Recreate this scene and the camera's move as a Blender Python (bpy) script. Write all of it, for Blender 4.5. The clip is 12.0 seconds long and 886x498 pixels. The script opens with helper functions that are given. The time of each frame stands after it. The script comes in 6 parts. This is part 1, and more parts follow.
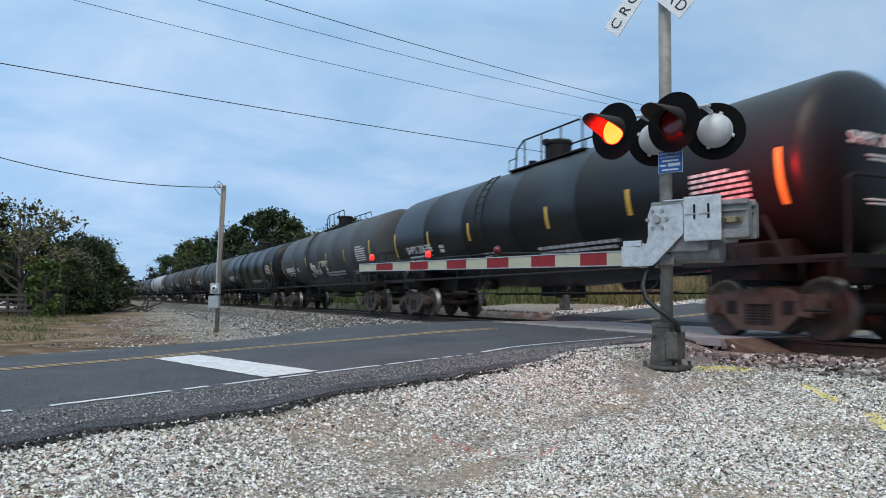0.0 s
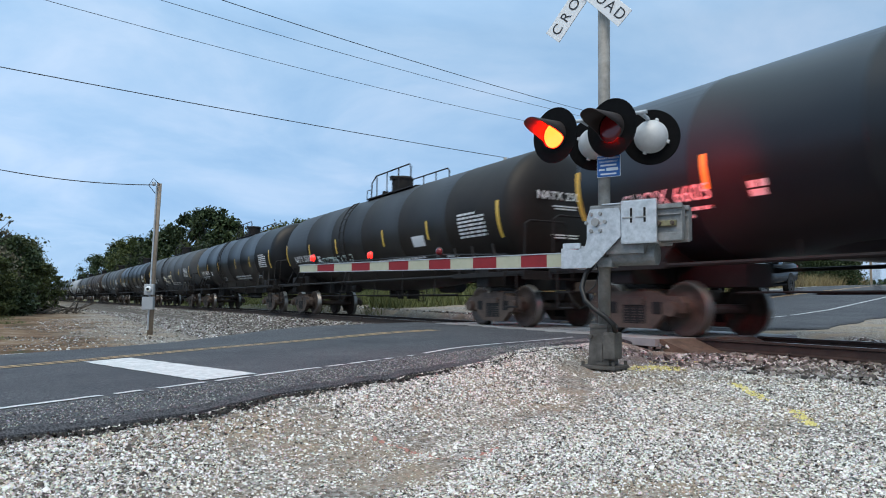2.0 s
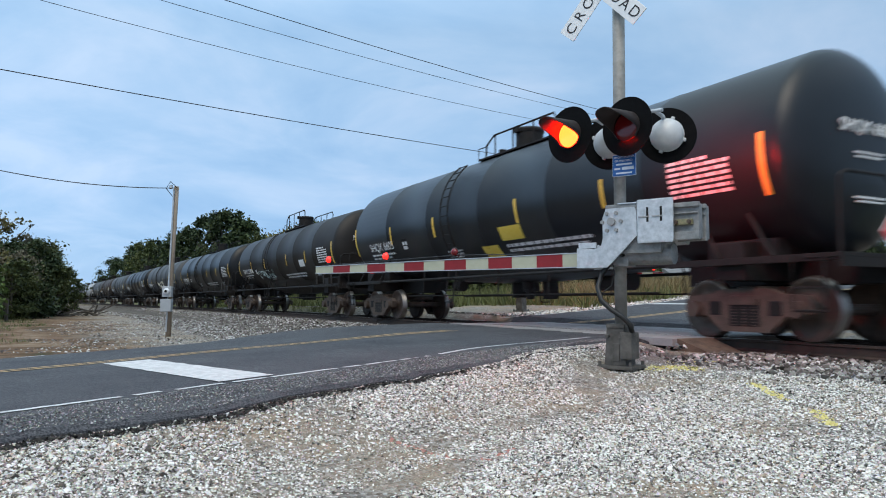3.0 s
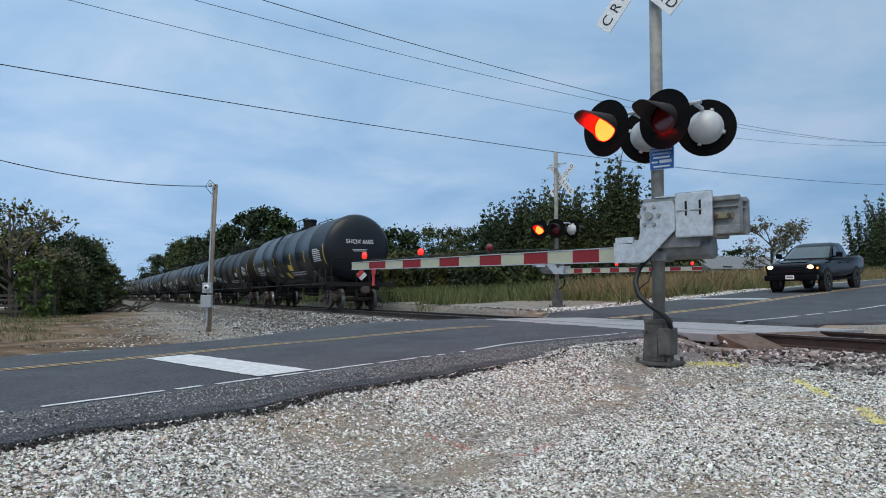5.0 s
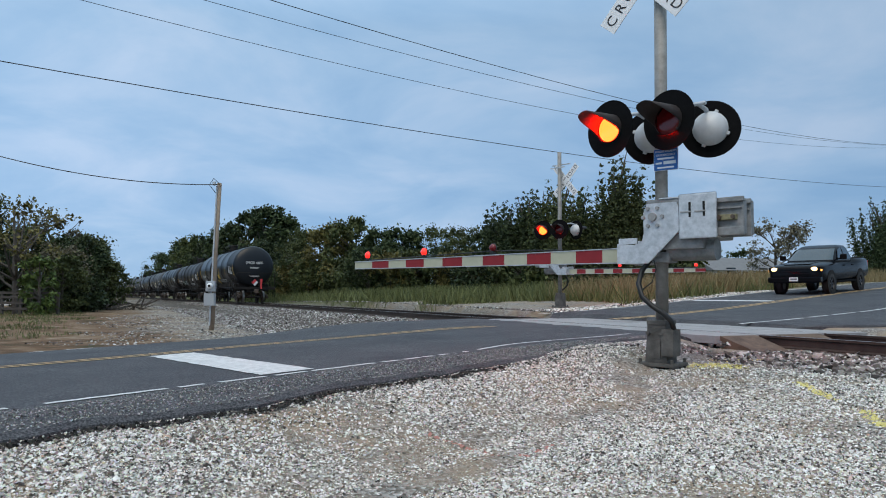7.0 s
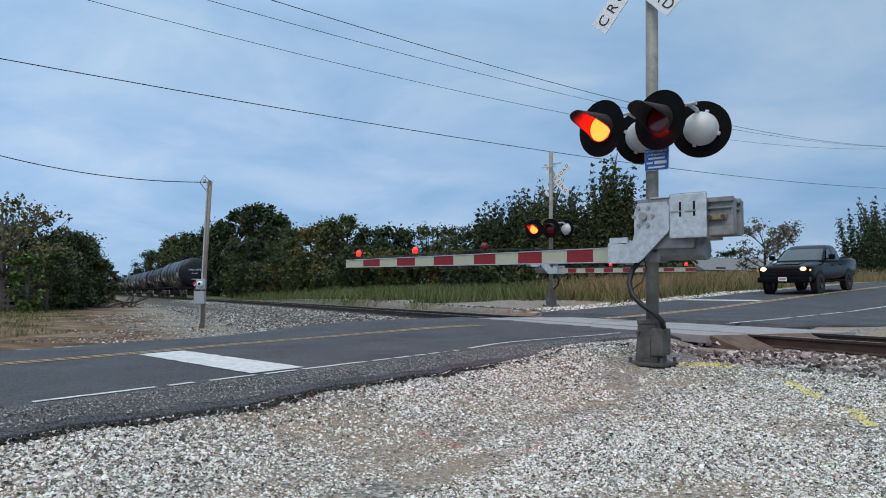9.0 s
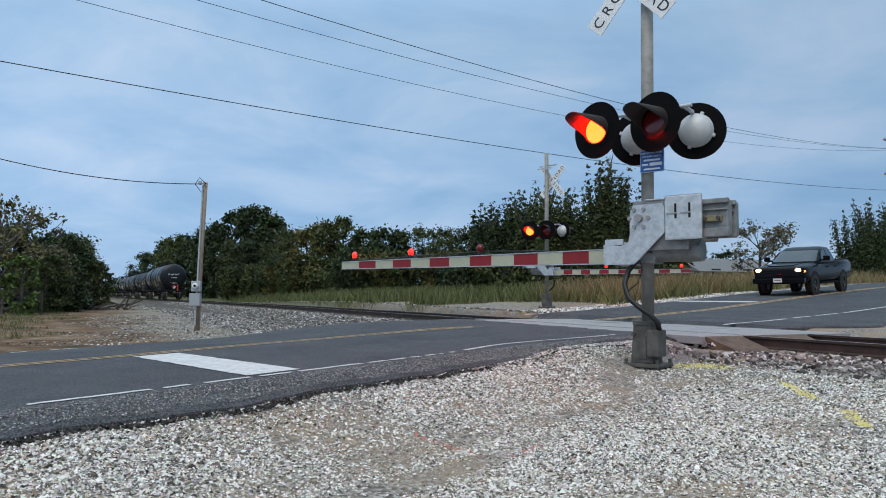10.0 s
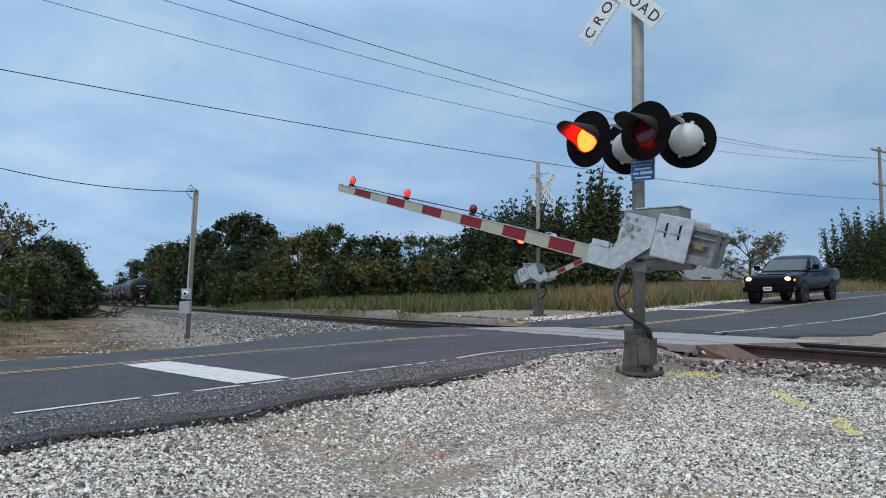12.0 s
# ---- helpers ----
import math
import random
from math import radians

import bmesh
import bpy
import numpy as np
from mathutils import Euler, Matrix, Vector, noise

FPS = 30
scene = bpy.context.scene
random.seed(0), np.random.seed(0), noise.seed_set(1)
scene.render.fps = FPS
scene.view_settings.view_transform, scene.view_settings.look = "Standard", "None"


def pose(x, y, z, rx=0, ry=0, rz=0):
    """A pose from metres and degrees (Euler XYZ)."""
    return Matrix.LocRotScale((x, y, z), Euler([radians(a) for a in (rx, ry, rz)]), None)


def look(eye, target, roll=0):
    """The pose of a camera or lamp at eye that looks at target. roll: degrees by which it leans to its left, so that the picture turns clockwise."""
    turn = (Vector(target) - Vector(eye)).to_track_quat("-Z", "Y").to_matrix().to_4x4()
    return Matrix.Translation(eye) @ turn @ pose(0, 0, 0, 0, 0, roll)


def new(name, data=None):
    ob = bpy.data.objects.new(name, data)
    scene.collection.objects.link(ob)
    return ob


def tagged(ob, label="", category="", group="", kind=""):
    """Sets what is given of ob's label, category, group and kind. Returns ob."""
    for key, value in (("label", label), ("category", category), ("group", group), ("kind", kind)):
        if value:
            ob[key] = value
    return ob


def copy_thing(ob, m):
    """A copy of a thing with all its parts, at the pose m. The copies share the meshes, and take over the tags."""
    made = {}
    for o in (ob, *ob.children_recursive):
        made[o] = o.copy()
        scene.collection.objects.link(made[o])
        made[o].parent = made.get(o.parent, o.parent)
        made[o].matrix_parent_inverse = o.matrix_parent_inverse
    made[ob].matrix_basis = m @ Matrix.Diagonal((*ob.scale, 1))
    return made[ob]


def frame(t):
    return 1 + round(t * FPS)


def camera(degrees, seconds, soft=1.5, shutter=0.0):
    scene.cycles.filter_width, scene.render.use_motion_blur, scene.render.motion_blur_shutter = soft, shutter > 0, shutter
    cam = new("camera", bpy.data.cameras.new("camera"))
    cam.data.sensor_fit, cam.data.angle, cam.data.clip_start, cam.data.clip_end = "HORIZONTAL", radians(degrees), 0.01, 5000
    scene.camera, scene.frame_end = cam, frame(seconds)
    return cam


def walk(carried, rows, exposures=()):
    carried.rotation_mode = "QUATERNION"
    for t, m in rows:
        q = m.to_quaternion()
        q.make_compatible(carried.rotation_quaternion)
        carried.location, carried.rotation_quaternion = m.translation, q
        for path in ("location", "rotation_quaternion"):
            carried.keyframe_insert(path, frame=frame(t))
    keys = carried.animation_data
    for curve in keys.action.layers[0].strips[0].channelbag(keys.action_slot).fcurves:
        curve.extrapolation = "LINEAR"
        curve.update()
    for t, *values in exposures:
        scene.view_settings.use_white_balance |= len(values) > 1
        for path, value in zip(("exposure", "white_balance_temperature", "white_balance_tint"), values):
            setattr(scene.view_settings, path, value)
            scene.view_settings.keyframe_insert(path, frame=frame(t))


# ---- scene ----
# z = 0 is the top of the rails; the eye stands low on the gravel beside the road.
EYE = (0.0, 0.0, 0.57)
cam = camera(64.2, 12.0, soft=1.0, shutter=0.3)
# seconds, pitch, roll, yaw
PATH = [
    (0.0, 94.04, -0.382, 0.306), (0.5, 93.997, -0.521, -1.007), (1.0, 93.922, -0.578, -2.619),
    (1.5, 94.049, -0.554, -3.892), (2.0, 94.177, -0.403, -4.392), (2.5, 94.254, -0.259, -4.1),
    (3.0, 94.222, -0.104, -3.127), (3.5, 94.16, -0.02, -2.1), (4.3, 93.98, 0.02, -0.85), (5.0, 93.86, 0.005, -0.263), (5.5, 93.849, -0.121, -0.108),
    (6.0, 93.841, -0.2, -0.026), (6.5, 93.845, -0.289, -0.019), (7.0, 93.849, -0.356, -0.029),
    (8.0, 93.79, -0.46, -0.35), (9.0, 93.747, -0.524, -0.749), (9.5, 93.779, -0.46, -0.93), (10.0, 93.889, -0.453, -1.082),
    (10.5, 94.027, -0.454, -1.223), (11.0, 94.21, -0.431, -1.354), (11.5, 94.397, -0.455, -1.531),
    (12.0, 94.547, -0.512, -1.768),
]
walk(cam, [(t, pose(*EYE, rx, ry, rz)) for t, rx, ry, rz in PATH],
     exposures=[(0.0, 0.16), (1.5, 0.24), (3.0, 0.24), (4.8, 0.0), (12.0, 0.0)])

# ---- world and light: a dull blue evening sky with soft broken cloud ----
world = bpy.data.worlds.new("dusk_sky")
scene.world = world
world.use_nodes = True
wn, wl = world.node_tree.nodes, world.node_tree.links
bg = wn["Background"]
sky = wn.new("ShaderNodeTexSky")
sky.sky_type = "NISHITA"
sky.sun_disc = False
sky.sun_elevation, sky.sun_rotation = radians(40), radians(200)
sky.air_density, sky.dust_density, sky.ozone_density = 1.0, 1.0, 1.5


def wmath(op, a, b):
    x = wn.new("ShaderNodeMath")
    x.operation = op
    for sock, v in zip(x.inputs, (a, b)):
        if isinstance(v, (int, float)):
            sock.default_value = v
        else:
            wl.new(v, sock)
    return x.outputs[0]


def wramp(fac, stops):
    r = wn.new("ShaderNodeValToRGB")
    while len(r.color_ramp.elements) < len(stops):
        r.color_ramp.elements.new(0.5)
    for el, (p, c) in zip(r.color_ramp.elements, stops):
        el.position, el.color = p, (*c, 1)
    wl.new(fac, r.inputs["Fac"])
    return r.outputs["Color"]


def wmix(kind, fac, a, b):
    x = wn.new("ShaderNodeMix")
    x.data_type, x.blend_type = "RGBA", kind
    if isinstance(fac, float):
        x.inputs["Factor"].default_value = fac
    else:
        wl.new(fac, x.inputs["Factor"])
    wl.new(a, x.inputs[6])
    wl.new(b, x.inputs[7])
    return x.outputs[2]


wtc = wn.new("ShaderNodeTexCoord")
wsep = wn.new("ShaderNodeSeparateXYZ")
wl.new(wtc.outputs["Generated"], wsep.inputs[0])
# flatten the direction onto a cloud layer, so that clouds draw out into long bands near the horizon
height = wmath("ADD", wmath("MAXIMUM", wsep.outputs["Z"], 0.0), 0.22)
wcomb = wn.new("ShaderNodeCombineXYZ")
wl.new(wmath("DIVIDE", wsep.outputs["X"], height), wcomb.inputs[0])
wl.new(wmath("DIVIDE", wsep.outputs["Y"], height), wcomb.inputs[1])
cloud = wn.new("ShaderNodeTexNoise")
cloud.inputs["Scale"].default_value, cloud.inputs["Detail"].default_value, cloud.inputs["Roughness"].default_value = 1.5, 7, 0.55
cloud.inputs["Distortion"].default_value = 0.4
wl.new(wcomb.outputs[0], cloud.inputs["Vector"])
cover = wramp(cloud.outputs["Fac"], [(0.34, (0.28, 0.465, 0.71)), (0.5, (0.37, 0.545, 0.77)), (0.66, (0.5, 0.635, 0.83))])
lift = wramp(wsep.outputs["Z"], [(0.0, (0.94, 0.97, 1.0)), (0.12, (0.9, 0.95, 1.0)), (0.38, (0.98, 1.0, 1.0)), (1.0, (1.0, 0.88, 0.7))])
zen = wn.new("ShaderNodeMapRange")
zen.inputs["From Min"].default_value, zen.inputs["From Max"].default_value = 0.36, 0.95
zen.inputs["To Min"].default_value, zen.inputs["To Max"].default_value = 1.0, 2.6
wl.new(wsep.outputs["Z"], zen.inputs["Value"])
body = wmix("MULTIPLY", 1.0, cover, lift)
bright = wn.new("ShaderNodeVectorMath")
bright.operation = "SCALE"
wl.new(body, bright.inputs[0])
glow = wn.new("ShaderNodeMapRange")
glow.inputs["From Min"].default_value, glow.inputs["From Max"].default_value = -0.8, 0.8
glow.inputs["To Min"].default_value, glow.inputs["To Max"].default_value = 1.17, 0.83
wl.new(wsep.outputs["X"], glow.inputs["Value"])
wl.new(wmath("MULTIPLY", zen.outputs["Result"], glow.outputs["Result"]), bright.inputs["Scale"])
veil = wn.new("ShaderNodeVectorMath")
veil.operation = "SCALE"
wl.new(sky.outputs[0], veil.inputs[0])
veil.inputs["Scale"].default_value = 0.06
wl.new(wmix("MIX", 0.12, bright.outputs[0], veil.outputs[0]), bg.inputs["Color"])
bg.inputs["Strength"].default_value = 1.04
sun_data = bpy.data.lights.new("sun", "SUN")
sun_data.energy, sun_data.angle, sun_data.color = 1.5, radians(40), (1.0, 0.87, 0.7)
sun = new("sun", sun_data)
sun.matrix_world = look((0, 0, 0), (0.2, 0.55, -0.8))

# ---- helpers and materials ----
def mat(name, color, rough=0.8, metal=0.0, spots=0.0, scale=8.0, color2=None, bump=0.0, bump_scale=60.0, emit=None, strength=0.0, spec=0.5, per_object=0.0):
    m = bpy.data.materials.new(name)
    m.use_nodes = True
    n, l = m.node_tree.nodes, m.node_tree.links
    b = n["Principled BSDF"]
    b.inputs["Roughness"].default_value = rough
    b.inputs["Metallic"].default_value = metal
    b.inputs["Specular IOR Level"].default_value = spec
    b.inputs["Base Color"].default_value = (*color, 1)
    tc = n.new("ShaderNodeTexCoord")
    if color2 is not None:
        big = n.new("ShaderNodeTexNoise")
        big.inputs["Scale"].default_value = scale
        big.inputs["Detail"].default_value = 8
        big.inputs["Roughness"].default_value = 0.65
        l.new(tc.outputs["Object"], big.inputs["Vector"])
        ramp = n.new("ShaderNodeValToRGB")
        ramp.color_ramp.elements[0].position, ramp.color_ramp.elements[1].position = 0.5 - spots, 0.5 + spots
        ramp.color_ramp.elements[0].color, ramp.color_ramp.elements[1].color = (*color, 1), (*color2, 1)
        l.new(big.outputs["Fac"], ramp.inputs["Fac"])
        out = ramp.outputs["Color"]
        if per_object:
            info = n.new("ShaderNodeObjectInfo")
            hsv = n.new("ShaderNodeHueSaturation")
            ma = n.new("ShaderNodeMapRange")
            ma.inputs["To Min"].default_value, ma.inputs["To Max"].default_value = 1 - per_object, 1 + per_object
            l.new(info.outputs["Random"], ma.inputs["Value"])
            l.new(ma.outputs["Result"], hsv.inputs["Value"])
            l.new(out, hsv.inputs["Color"])
            out = hsv.outputs["Color"]
        l.new(out, b.inputs["Base Color"])
    if bump:
        fine = n.new("ShaderNodeTexNoise")
        fine.inputs["Scale"].default_value = bump_scale
        fine.inputs["Detail"].default_value = 6
        l.new(tc.outputs["Object"], fine.inputs["Vector"])
        bp = n.new("ShaderNodeBump")
        bp.inputs["Strength"].default_value = bump
        bp.inputs["Distance"].default_value = 0.02
        l.new(fine.outputs["Fac"], bp.inputs["Height"])
        l.new(bp.outputs["Normal"], b.inputs["Normal"])
    if emit is not None:
        b.inputs["Emission Color"].default_value = (*emit, 1)
        b.inputs["Emission Strength"].default_value = strength
    return m


def part(name, bm, material, parent=None, label="", smooth=False):
    me = bpy.data.meshes.new(name)
    if smooth:
        for f in bm.faces:
            f.smooth = True
    bm.to_mesh(me)
    bm.free()
    for x in (material if isinstance(material, (list, tuple)) else [material]):
        me.materials.append(x)
    ob = new(name, me)
    if parent is not None:
        ob.parent = parent
    if label:
        ob["label"] = label
    return ob


def empty(name, m, label="", category="", group="", kind=""):
    ob = new(name)
    ob.matrix_basis = m
    ob.empty_display_size = 0.2
    return tagged(ob, label, category, group, kind)


def add_box(bm, x0, x1, y0, y1, z0, z1, m=None, bevel=0.0, mi=0):
    r = bmesh.ops.create_cube(bm, size=1)
    vs = r["verts"]
    t = Matrix.Translation(((x0 + x1) / 2, (y0 + y1) / 2, (z0 + z1) / 2)) @ Matrix.Diagonal((abs(x1 - x0), abs(y1 - y0), abs(z1 - z0), 1))
    bmesh.ops.transform(bm, matrix=(m @ t) if m else t, verts=vs)
    fs = list({f for v in vs for f in v.link_faces})
    for f in fs:
        f.material_index = mi
    if bevel:
        es = list({e for v in vs for e in v.link_edges})
        bmesh.ops.bevel(bm, geom=es, offset=bevel, segments=2, affect="EDGES", profile=0.7)
    return bm


def add_cyl(bm, p0, p1, r0, r1=None, seg=16, caps=True, mi=0):
    p0, p1 = Vector(p0), Vector(p1)
    r1 = r0 if r1 is None else r1
    d = p1 - p0
    m = Matrix.Translation((p0 + p1) / 2) @ d.to_track_quat("Z", "Y").to_matrix().to_4x4()
    r = bmesh.ops.create_cone(bm, cap_ends=caps, segments=seg, radius1=r0, radius2=r1, depth=d.length, matrix=m)
    for v in r["verts"]:
        for f in v.link_faces:
            f.material_index = mi
    return bm


def add_tube(bm, pts, r, seg=8, mi=0):
    pts = [Vector(p) for p in pts]
    rings = []
    for i, p in enumerate(pts):
        d = (pts[min(i + 1, len(pts) - 1)] - pts[max(i - 1, 0)]).normalized()
        q = d.to_track_quat("Z", "Y").to_matrix()
        rr = r[i] if isinstance(r, (list, tuple)) else r
        rings.append([bm.verts.new(p + q @ Vector((rr * math.cos(a), rr * math.sin(a), 0))) for a in [2 * math.pi * k / seg for k in range(seg)]])
    for a, b in zip(rings, rings[1:]):
        for k in range(seg):
            f = bm.faces.new((a[k], a[(k + 1) % seg], b[(k + 1) % seg], b[k]))
            f.material_index = mi
    for ring, flip in ((rings[0], True), (rings[-1], False)):
        f = bm.faces.new(ring[::-1] if flip else ring)
        f.material_index = mi
    return bm


def add_lathe(bm, profile, seg=32, m=None, mi=0):
    """profile: (radius, z) pairs turned about z."""
    rings = []
    for r, z in profile:
        if r < 1e-6:
            rings.append([bm.verts.new((0, 0, z))])
        else:
            rings.append([bm.verts.new((r * math.cos(2 * math.pi * k / seg), r * math.sin(2 * math.pi * k / seg), z)) for k in range(seg)])
    for a, b in zip(rings, rings[1:]):
        for k in range(seg):
            k2 = (k + 1) % seg
            if len(a) == 1 and len(b) == 1:
                continue
            vs = (a[0], b[k2], b[k]) if len(a) == 1 else (a[k], a[k2], b[0]) if len(b) == 1 else (a[k], a[k2], b[k2], b[k])
            bm.faces.new(vs).material_index = mi
    if m:
        bmesh.ops.transform(bm, matrix=m, verts=[v for ring in rings for v in ring])
    return bm


def add_prism(bm, outline, y0, y1, m=None, mi=0):
    """An outline in x, z drawn out from y0 to y1."""
    a = [bm.verts.new((x, y0, z)) for x, z in outline]
    b = [bm.verts.new((x, y1, z)) for x, z in outline]
    n = len(outline)
    fs = [bm.faces.new(a), bm.faces.new(b[::-1])]
    for i in range(n):
        fs.append(bm.faces.new((a[i], b[i], b[(i + 1) % n], a[(i + 1) % n])))
    for f in fs:
        f.material_index = mi
    if m:
        bmesh.ops.transform(bm, matrix=m, verts=a + b)
    bmesh.ops.recalc_face_normals(bm, faces=fs)
    return bm


def text_part(body, size, m, material, parent, name="lettering", depth=0.002, align="CENTER"):
    cu = bpy.data.curves.new(name, "FONT")
    cu.body, cu.size, cu.extrude, cu.align_x, cu.align_y = body, size, depth, align, "CENTER"
    tmp = bpy.data.objects.new(name + "_tmp", cu)
    me = bpy.data.meshes.new_from_object(tmp)
    bpy.data.objects.remove(tmp)
    bpy.data.curves.remove(cu)
    me.materials.clear()
    me.materials.append(material)
    ob = new(name, me)
    ob.parent = parent
    ob.matrix_basis = m
    return ob


def asphalt():
    """Worn blacktop: pale aggregate showing through tar, with broad wheel-worn patches."""
    m = bpy.data.materials.new("asphalt")
    m.use_nodes = True
    n, l = m.node_tree.nodes, m.node_tree.links
    b = n["Principled BSDF"]
    b.inputs["Roughness"].default_value = 0.82
    b.inputs["Specular IOR Level"].default_value = 0.35
    tc = n.new("ShaderNodeTexCoord")

    def noise_ramp(scale, detail, stops):
        t = n.new("ShaderNodeTexNoise")
        t.inputs["Scale"].default_value, t.inputs["Detail"].default_value, t.inputs["Roughness"].default_value = scale, detail, 0.7
        l.new(tc.outputs["Object"], t.inputs["Vector"])
        r = n.new("ShaderNodeValToRGB")
        for el, (p, c) in zip(r.color_ramp.elements, stops):
            el.position, el.color = p, (*c, 1)
        l.new(t.outputs["Fac"], r.inputs["Fac"])
        return t, r.outputs["Color"]

    grain, fine = noise_ramp(70, 4, [(0.42, (0.018, 0.02, 0.025)), (0.72, (0.165, 0.163, 0.168))])
    wear, broad = noise_ramp(0.8, 9, [(0.35, (0.6, 0.62, 0.66)), (0.68, (1.25, 1.25, 1.24))])
    x = n.new("ShaderNodeMix")
    x.data_type, x.blend_type = "RGBA", "MULTIPLY"
    x.inputs["Factor"].default_value = 1.0
    l.new(fine, x.inputs[6])
    l.new(broad, x.inputs[7])
    l.new(x.outputs[2], b.inputs["Base Color"])
    bp = n.new("ShaderNodeBump")
    bp.inputs["Strength"].default_value, bp.inputs["Distance"].default_value = 0.6, 0.01
    l.new(grain.outputs["Fac"], bp.inputs["Height"])
    l.new(bp.outputs["Normal"], b.inputs["Normal"])
    return m


M_ASPHALT = asphalt()
M_PAINT_WHITE = mat("road_paint_white", (0.42, 0.43, 0.43), 0.75, spots=0.14, scale=14, color2=(0.62, 0.63, 0.62), bump=0.2)
M_PAINT_YELLOW = mat("road_paint_yellow", (0.38, 0.24, 0.11), 0.75, spots=0.15, scale=16, color2=(0.6, 0.42, 0.2), bump=0.2)
M_RUST = mat("rusted_rail_steel", (0.028, 0.02, 0.017), 0.8, 0.2, spots=0.2, scale=5, color2=(0.06, 0.04, 0.031), bump=0.3)
M_RAILTOP = mat("polished_rail_head", (0.45, 0.44, 0.43), 0.3, 1.0)
M_GALV = mat("galvanised_steel", (0.38, 0.41, 0.44), 0.5, 0.35, spots=0.13, scale=14, color2=(0.55, 0.58, 0.61), bump=0.08)
M_POLE = mat("mast_pipe", (0.19, 0.18, 0.165), 0.6, 0.2, spots=0.16, scale=7, color2=(0.31, 0.3, 0.28), bump=0.15)
M_BLACK = mat("black_paint", (0.003, 0.003, 0.0035), 0.75, spots=0.2, scale=20, color2=(0.006, 0.006, 0.0065), spec=0.08)
M_WOOD = mat("weathered_pole_wood", (0.2, 0.15, 0.11), 0.9, spots=0.3, scale=6, color2=(0.34, 0.28, 0.22), bump=0.5, bump_scale=30)

# ---- plan: track, road, ground heights ----
TH = radians(24.8)
TA, TN = Vector((-math.sin(TH), math.cos(TH))), Vector((math.cos(TH), math.sin(TH)))  # along the track, across it
TC = 9.99
C0 = Vector((1.0, 13.5))  # where the road's centre line meets the crossing


def heading(deg):
    a = radians(deg)
    return Vector((math.sin(a), math.cos(a))), Vector((math.cos(a), -math.sin(a)))


RA, RN = heading(40)   # the road on the camera's side of the track: along, and across towards the camera
RA2, RN2 = heading(46)  # and past the track


def step(a, b, x):
    t = min(1, max(0, (x - a) / (b - a)))
    return t * t * (3 - 2 * t)


def mix(a, b, t):
    return a * (1 - t) + b * t


def bend(u):
    """How far the track has swung towards the road's side, u metres out."""
    w = max(0.0, u - 36.0)
    return 0.043 * w * w / (w + 10.0)


def track_d(x, y):
    return TC - bend(TA.x * x + TA.y * y) - (TN.x * x + TN.y * y)


def on_track(u, off=0.0):
    """u metres along the track from the point nearest the camera; off to the camera's side of its centre."""
    p = TN * (TC - off - bend(u)) + TA * u
    return p.x, p.y


def road_se(x, y):
    p = Vector((x, y)) - C0
    s = p.dot(RA)
    if s > 0:
        return p.dot(RA2), p.dot(RN2)
    return s, p.dot(RN)


def on_road(s, e):
    n = RN.lerp(RN2, step(-3, 3, s)).normalized()
    p = C0 + (RA if s < 0 else RA2) * s + n * e
    return p.x, p.y


RISE = [(0, 0.0), (3, 0.03), (6, 0.11), (10, 0.26), (20, 0.78), (27, 1.11), (40, 1.65), (60, 2.2), (90, 2.6), (400, 3.0)]


def road_z(s, e):
    if s <= 0:
        return -0.02 * min(-s, 25) + (0.021 if e > 0 else 0.04) * e * step(0, -4, s)
    for (a, za), (b, zb) in zip(RISE, RISE[1:]):
        if s <= b:
            return za + (zb - za) * (s - a) / (b - a)
    return 3.0


def ground_z(x, y):
    d = track_d(x, y)
    s, e = road_se(x, y)
    if d > 0:
        near = -0.2 - 0.046 * max(0, d - 4.5) + 0.03 * noise.noise((x * 0.6, y * 0.6, 0))
        left = -0.52 - 0.006 * max(0, -s - 6)
        w = step(0.0, -3.0, e)
        z = mix(near, left, w)
        if e > 3 and s < 1:
            z = mix(z, road_z(s, 3.95) - mix(0.07, 0.02, step(-6, -3.5, s)), step(mix(5.6, 4.65, step(-6, -3.5, s)), 4.05, e))
        if e < -2:
            z = max(z, -0.2 - 0.2 * max(0, d - 1.9))
        z = max(z, -1.4)
    else:
        z = -0.2 + 0.012 * max(0, -d - 6)
        w = step(60, 4, abs(e)) * step(0, 6, s)
        z = mix(min(z, 1.6), road_z(max(s, 0), 0) - 0.04, w)
        z += 0.06 * noise.noise((x * 0.15, y * 0.15, 3)) * step(3, 8, -d)
    if -55 < s < 90:
        inside = step(3.75, 3.4, abs(e))
        z = mix(z, min(z, road_z(s, e) - 0.1), inside)
    if d < 0 and 3 < e < 6.5 and s > 0:
        z = mix(z, min(z, road_z(s, e) - 0.07), step(6.3, 5.7, e))
    u = TA.x * x + TA.y * y
    if abs(d) < 2.2:
        z = min(z, -0.19)
    elif d < 3.4 and 7.2 < u < 9.5:
        z = max(z, mix(-0.07, -0.2, step(2.4, 3.4, d)))
    return z


def grid_mesh(xs, ys, fn):
    X, Y = len(xs), len(ys)
    verts = [(x, y, fn(x, y)) for x in xs for y in ys]
    faces = [(i * Y + j, (i + 1) * Y + j, (i + 1) * Y + j + 1, i * Y + j + 1) for i in range(X - 1) for j in range(Y - 1)]
    return verts, faces


def raw(name, verts, faces, material, parent=None, smooth=False):
    me = bpy.data.meshes.new(name)
    me.from_pydata(verts, [], faces)
    if smooth:
        me.shade_smooth()
    me.materials.append(material)
    ob = new(name, me)
    ob.parent = parent
    return ob


